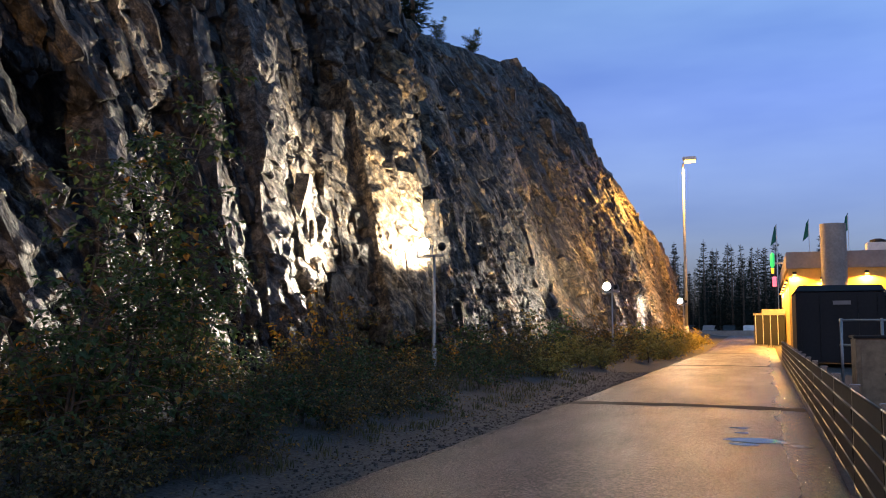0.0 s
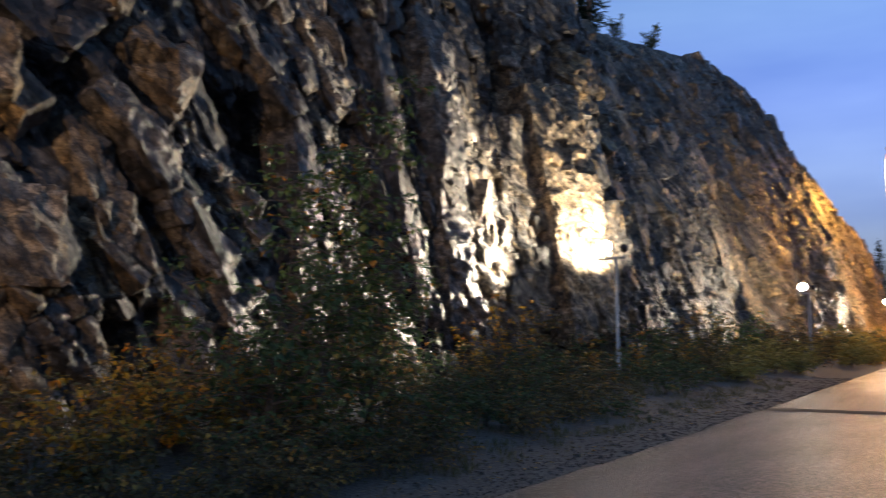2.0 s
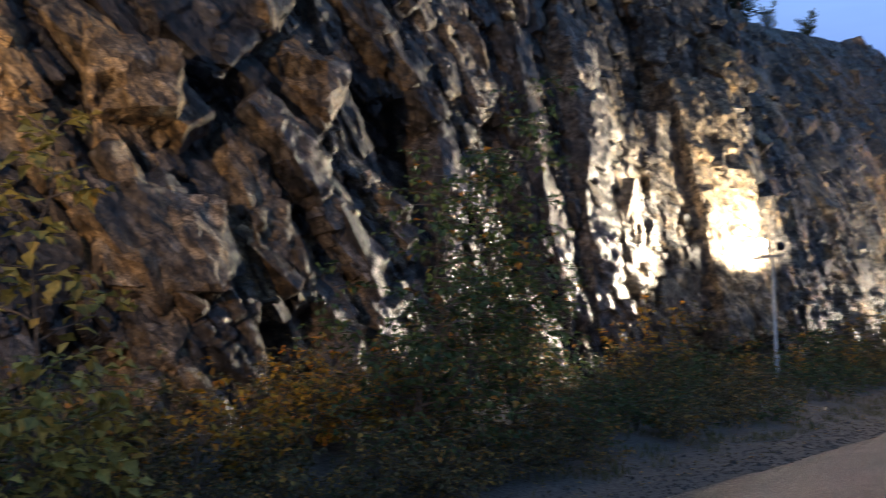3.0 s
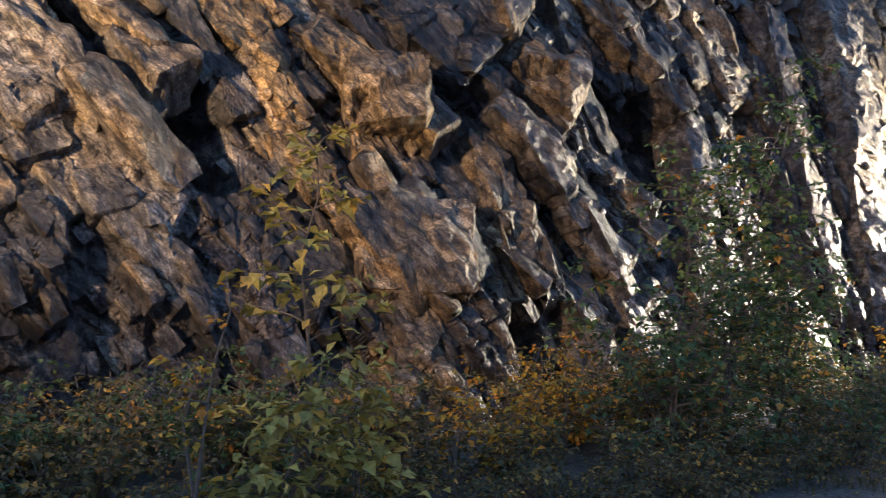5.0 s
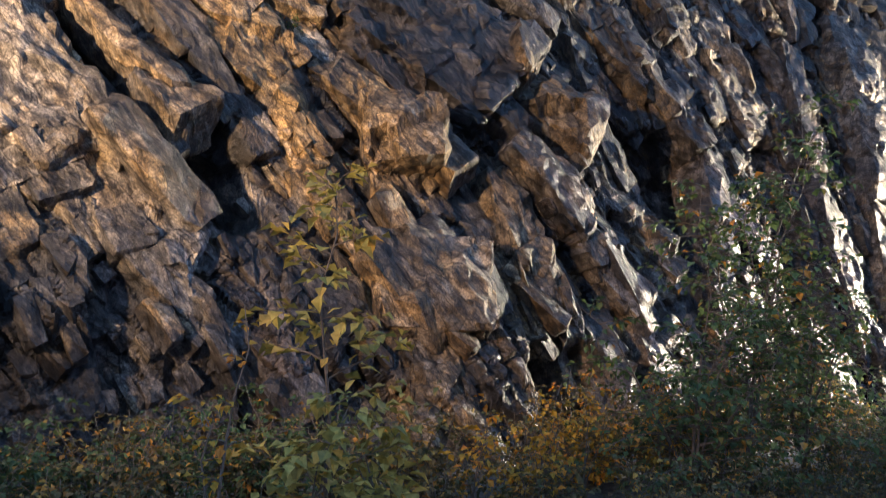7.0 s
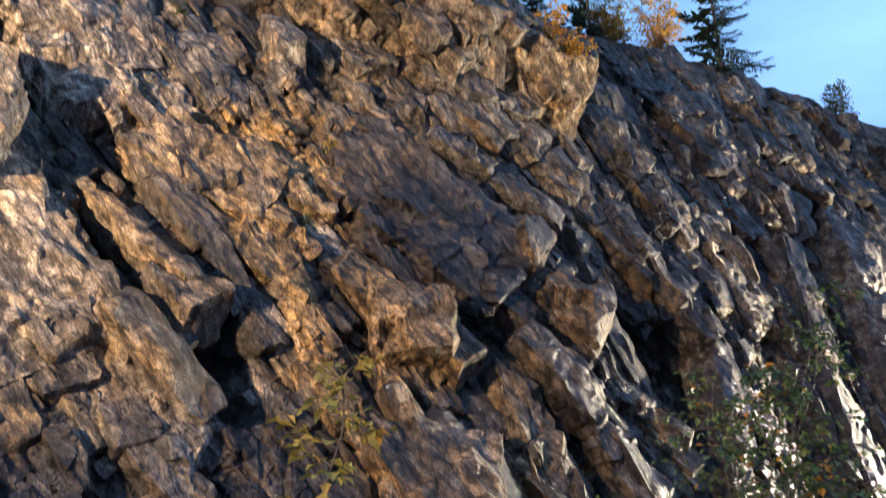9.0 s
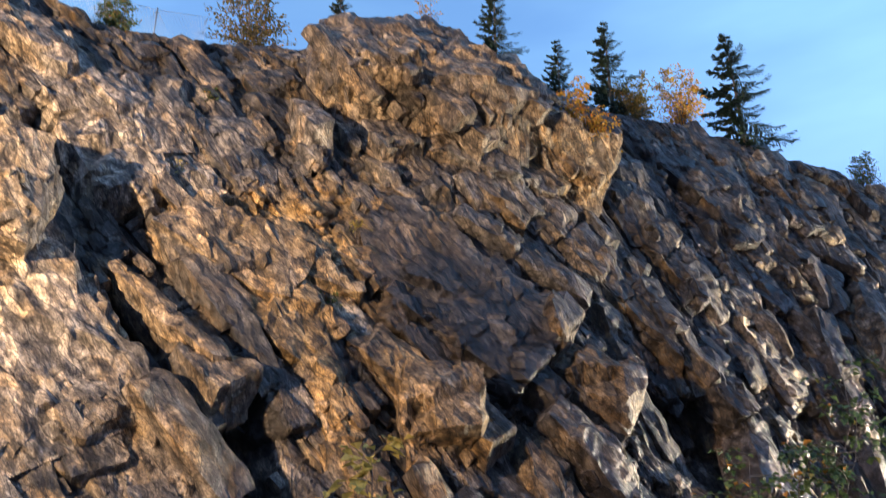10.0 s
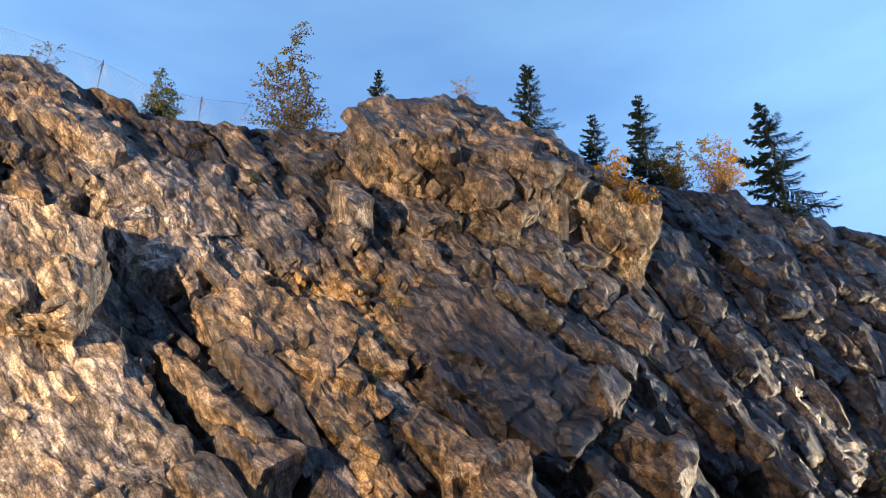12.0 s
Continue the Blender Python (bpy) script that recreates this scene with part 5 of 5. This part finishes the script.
grass("grass", 9000, lambda r: (-5.0 - abs(r.gauss(0, 0.9)), r.uniform(-2, 30)), 0.13, GRASS, "dry tufts of roadside grass on gravel", 3)
grass("weeds", 1600, lambda r: (-6.2 - abs(r.gauss(0, 0.8)), r.uniform(-3, 22)), 0.38, GRASS, "tall withered weeds at the rock's foot", 5)
g = Geo()
rl = random.Random(8)
for k in range(1500):
    x, y = -4.5 - abs(rl.gauss(0, 1.3)), rl.uniform(-2, 24)
    p = Vector((x, y, float(ground_level(x, y)) + 0.02))
    leaf(g, p, Vector((rl.uniform(-1, 1), rl.uniform(-1, 1), 0.1)), Vector((0, 0, 1)), rl.uniform(0.03, 0.07), rl)
tagged(g.obj("fallen_leaves", LEAF_BROWN), "fallen brown and yellow leaves on gravel", "leaves", kind="stuff")


g = Geo()
rp = random.Random(31)
for k in range(5200):
    x, y = -4.02 - abs(rp.gauss(0, 0.75)), 1.0 + 34 * rp.random() ** 1.5
    z, r = float(ground_level(x, y)), rp.uniform(0.006, 0.026) * (2.2 if rp.random() < 0.03 else 1)
    q = rp.uniform(0, 6.3)
    c, s = math.cos(q), math.sin(q)
    a, b, h = r * rp.uniform(0.8, 1.4), r * rp.uniform(0.6, 1.0), r * rp.uniform(0.4, 0.9)
    ring = [(a, 0), (0.4 * a, b), (-0.8 * a, 0.7 * b), (-0.6 * a, -0.8 * b), (0.5 * a, -0.9 * b)]
    g.add([(x + c * p - s * w, y + s * p + c * w, z - 0.003) for p, w in ring] + [(x + 0.6 * (c * p - s * w), y + 0.6 * (s * p + c * w), z + h) for p, w in ring],
          [(5, 6, 7, 8, 9)] + [(i, (i + 1) % 5, 5 + (i + 1) % 5, 5 + i) for i in range(5)])
tagged(g.obj("pebbles", GRAVEL), "scattered grey pebbles along the asphalt edge", "gravel", kind="stuff")


def spruce(name, base, height, width, whorls, per, mat, label, seed, group, ragged=0.3, detail=7):
    """A spruce: a tapering trunk, whorls of sagging branches that turn up at their ends, and sprays hanging along them."""
    rnd = random.Random(seed)
    top = empty(name, base, label, "tree", group)
    sway = Vector((rnd.uniform(-0.02, 0.02), rnd.uniform(-0.02, 0.02), 0)) * height
    wood = Geo().tube([(0, 0, -0.4), sway * 0.3 + Vector((0, 0, height * 0.5)), sway + Vector((0, 0, height))], [0.016 * height, 0.010 * height, 0.002 * height], 7)
    g = Geo()
    for k in range(whorls):
        t = (k + 0.8 * rnd.random()) / whorls
        z = height * (0.08 + 0.90 * t)
        reach = width * ((1 - t) ** 0.8 * 0.95 + 0.05) * rnd.uniform(0.8, 1.1)
        for b in range(per):
            if rnd.random() < 0.12:
                continue
            q = 2 * math.pi * (b + rnd.random()) / per
            r = reach * rnd.uniform(1 - 2 * ragged, 1 + ragged * 0.4)
            d = Vector((math.cos(q), math.sin(q), 0))
            s = Vector((-d.y, d.x, 0))
            sag, lift = rnd.uniform(0.05, 0.4) * r * (1 - 0.7 * t), rnd.uniform(-0.5, 0.5) * height / whorls
            line = [d * r * f + sway * t + Vector((0, 0, z + lift + (0.35 * t * r * f) - sag * math.sin(f * 2.4))) for f in (0, 0.3, 0.6, 0.85, 1.0)]
            if detail > 5:
                wood.tube(line, [0.006 * r + 0.004, 0.005 * r + 0.003, 0.004 * r + 0.002, 0.003, 0.002], 3, caps=False)
            for m in range(detail):
                f = min(0.12 + 0.88 * (m + rnd.random()) / detail, 0.999) * 4
                p = line[int(f)].lerp(line[int(f) + 1], f - int(f))
                f /= 4
                for side in (-1, 1, 0):
                    lw = (0.24 * r * (1.1 - f) + 0.07 * width) * rnd.uniform(0.5, 1.15)
                    way = (s * side * rnd.uniform(0.5, 1.0) + d * rnd.uniform(0.4, 1.0) + Vector((0, 0, rnd.uniform(-0.75, 0.12)))).normalized()
                    e, h = p + way * lw, Vector((0, 0, 1)).cross(way) * lw * 0.08 + Vector((0, 0, lw * 0.06))
                    mid = p.lerp(e, 0.45)
                    g.add([p, mid + h, e, mid - h - Vector((0, 0, 0.08 * lw))], [(0, 1, 2), (0, 2, 3)])
    wood.obj("trunk", BARK, top, smooth=True)
    g.obj("crown", mat, top)
    return top


def on_top(y, back):
    x, yy, z = top_at(y, back)
    return (x, yy, z - 0.15)


for k, (y, back, h, w) in enumerate(((6.25, 0.7, 2.0, 0.55), (10.1, 0.7, 3.0, 0.95), (11.9, 0.6, 2.2, 0.75), (13.5, 0.6, 3.4, 1.1), (17.8, 0.6, 4.4, 1.65), (39.0, 0.6, 7.5, 2.0), (41.0, 1.5, 4.5, 1.4))):
    spruce("spruce", on_top(y, back), h, w, 17, 7, NEEDLES, "dark young spruce on the cliff top", 300 + k, "spruces on the cliff top", 0.35, 20)
for k, (y, back, h, mat, lab) in enumerate(((4.3, 0.5, 2.55, LEAF_OLIVE, "small birch with thinning olive leaves on the cliff top"), (1.8, 0.5, 1.4, LEAF_GREEN, "small bare-branched bush on the cliff top"),
                                            (13.9, 0.3, 1.7, LEAF_OLIVE, "small olive-leaved bush on the cliff top"), (15.5, 0.4, 2.35, LEAF_GOLD, "small yellow birch on the cliff top"),
                                            (8.3, 0.5, 1.1, LEAF_GOLD, "thin yellow sapling on the cliff top"), (47, 0.4, 1.6, LEAF_GREEN, "small dark bush on the cliff top"),
                                            (42, 0.4, 1.5, LEAF_GREEN, "small dark bush on the cliff top"), (-0.6, 0.5, 1.0, LEAF_GREEN, "small dark bush on the cliff top"),
                                            (21.2, 0.5, 1.5, LEAF_GREEN, "small dark bush on the cliff top"))):
    plant("birch" if "birch" in lab else "bush", on_top(y, back), h, h * (0.5 if h > 2.4 else 0.42), 4, 12 if h < 1.2 else 40, 6 if h < 1.2 else 19, 0.05 if h < 1.6 else 0.065, mat, lab, "tree" if "birch" in lab else "bush", 330 + k, bark=BARK, droop=0.0)


def on_face(y, z):
    """The outermost place of the rock near a height."""
    i = int(np.argmin(np.abs(cliff_y - y)))
    near = np.where(np.abs(CZ[i, :EDGE] - z) < 0.2)[0]
    j = near[int(np.argmax(CX[i, near]))]
    return (float(CX[i, j]) + 0.08, y, float(CZ[i, j]))


for k, y in enumerate((10.0, 10.3, 10.6)):
    plant("shrub", (base_x(y, 11.3) + 1.15, y, 11.5 - 0.3 * k), 0.6, 0.6, 4, 10, 10, 0.075, LEAF_GOLD, "golden-leaved shrub clinging to the rock ledge", "shrub", 350 + k, "golden shrubs on the ledge", droop=0.9)
for k, (y, z) in enumerate(((3.6, 7.6), (4.4, 7.9), (2.6, 8.6), (3.2, 10.4), (13.2, 6.0), (0.9, 9.2), (5.6, 8.1), (4.9, 6.6))):
    plant("fern_tuft", on_face(y, z), 0.28, 0.25, 5, 5, 7, 0.05, LEAF_GREEN if k % 2 else LEAF_LIME, "small green tuft growing from a rock crack", "plant", 370 + k, "tufts in the rock's cracks", droop=0.6)

# wire fence on the cliff's edge
wire = empty("wire_fence", (0, 0, 0), "thin chain-link fence along the cliff's edge", "fence")
mesh, prev = Geo(), None
for k in range(12):
    y = -7.5 + k * 1.0
    x, yy, z = top_at(y, 0.5)
    if k % 2 == 0:
        Geo().tube([(x, y, z - 0.2), (x, y, z + 1.0)], [0.014, 0.014], 8).obj("post", STEEL, wire, smooth=True)
    if prev:
        a, b = Vector(prev), Vector((x, y, z))
        for m in range(14):
            s = m / 14
            for q0, q1 in (((s, 0), (min(1, s + 0.5), 0.95)), ((s, 0.95), (min(1, s + 0.5), 0)), ((max(0, s - 0.5), 0), (s, 0.95)), ((max(0, s - 0.5), 0.95), (s, 0))):
                p, r = a.lerp(b, q0[0]) + Vector((0, 0, q0[1])), a.lerp(b, q1[0]) + Vector((0, 0, q1[1]))
                mesh.tube([p, r], [0.0022, 0.0022], 3, caps=False)
        mesh.tube([a + Vector((0, 0, 0.95)), b + Vector((0, 0, 0.95))], [0.004, 0.004], 4, caps=False)
    prev = (x, y, z)
tagged(mesh.obj("chain_link", STEEL, wire), kind="stuff")

# ---- far woods and parked cars ----
tree_meshes = []
for k in range(5):
    tree_meshes.append(spruce("spruce", (0, -900 - 20 * k, 0), 14.0, 3.0, 26, 9, FAR_NEEDLES, "tall dark spruce in the far wood", 400 + k, "far wood behind the road", 0.3, 4))
rw = random.Random(12)
proto = list(tree_meshes)
for k in range(280):
    y = rw.uniform(160, 235)
    x = rw.uniform(-0.17, 0.17) * y + rw.uniform(-4, 4)
    sc = rw.uniform(0.8, 1.25) * (0.55 if k % 3 == 0 else 1.0)
    src = proto[k % 5]
    ob = copy_thing(src, pose(x, y, float(road_level(y)) - 0.1, 0, 0, rw.uniform(0, 360)))
    ob.scale = (sc, sc, sc)
for ob in proto:
    for c in list(ob.children):
        bpy.data.objects.remove(c)
    bpy.data.objects.remove(ob)


def car(x, y, turn, mat):
    top = empty("parked_car", (x, y, float(road_level(y))), "parked car at the edge of the far wood", "car", "cars parked at the road's end")
    top.rotation_euler = (0, 0, radians(turn))
    g = Geo()
    prof = [(-2.1, 0.35), (-2.15, 0.75), (-1.3, 0.9), (-0.6, 1.42), (1.0, 1.45), (1.75, 0.95), (2.1, 0.85), (2.1, 0.35)]
    n = len(prof)
    g.add([(s, 0.82 * w, z) for w in (-1, 1) for s, z in prof], [tuple(range(n))[::-1], tuple(range(n, 2 * n))] + [(k, (k + 1) % n, n + (k + 1) % n, n + k) for k in range(n)])
    g.obj("body", mat, top, bevel=0.06)
    Geo().add([(-1.15, 0.83, 0.93), (-0.58, 0.83, 1.34), (0.95, 0.83, 1.36), (1.5, 0.83, 0.95), (-1.15, -0.83, 0.93), (-0.58, -0.83, 1.34), (0.95, -0.83, 1.36), (1.5, -0.83, 0.95)],
              [(0, 1, 2, 3), (7, 6, 5, 4), (0, 3, 7, 4), (1, 5, 6, 2), (0, 4, 5, 1), (3, 2, 6, 7)]).obj("windows", GLASS, top)
    for sx in (-1.3, 1.3):
        for sy in (-0.8, 0.8):
            Geo().tube([(sx, sy - 0.1, 0.32), (sx, sy + 0.1, 0.32)], [0.32, 0.32], 16).obj("wheel", BLACK_PLASTIC, top)


CARS = [WHITE, DARK_STEEL, PARAPET, GLASS]
for k in range(9):
    car(-13 + k * 2.75, 134 + (k % 3) * 1.0, 90 + rw.uniform(-6, 6), CARS[k % 4])
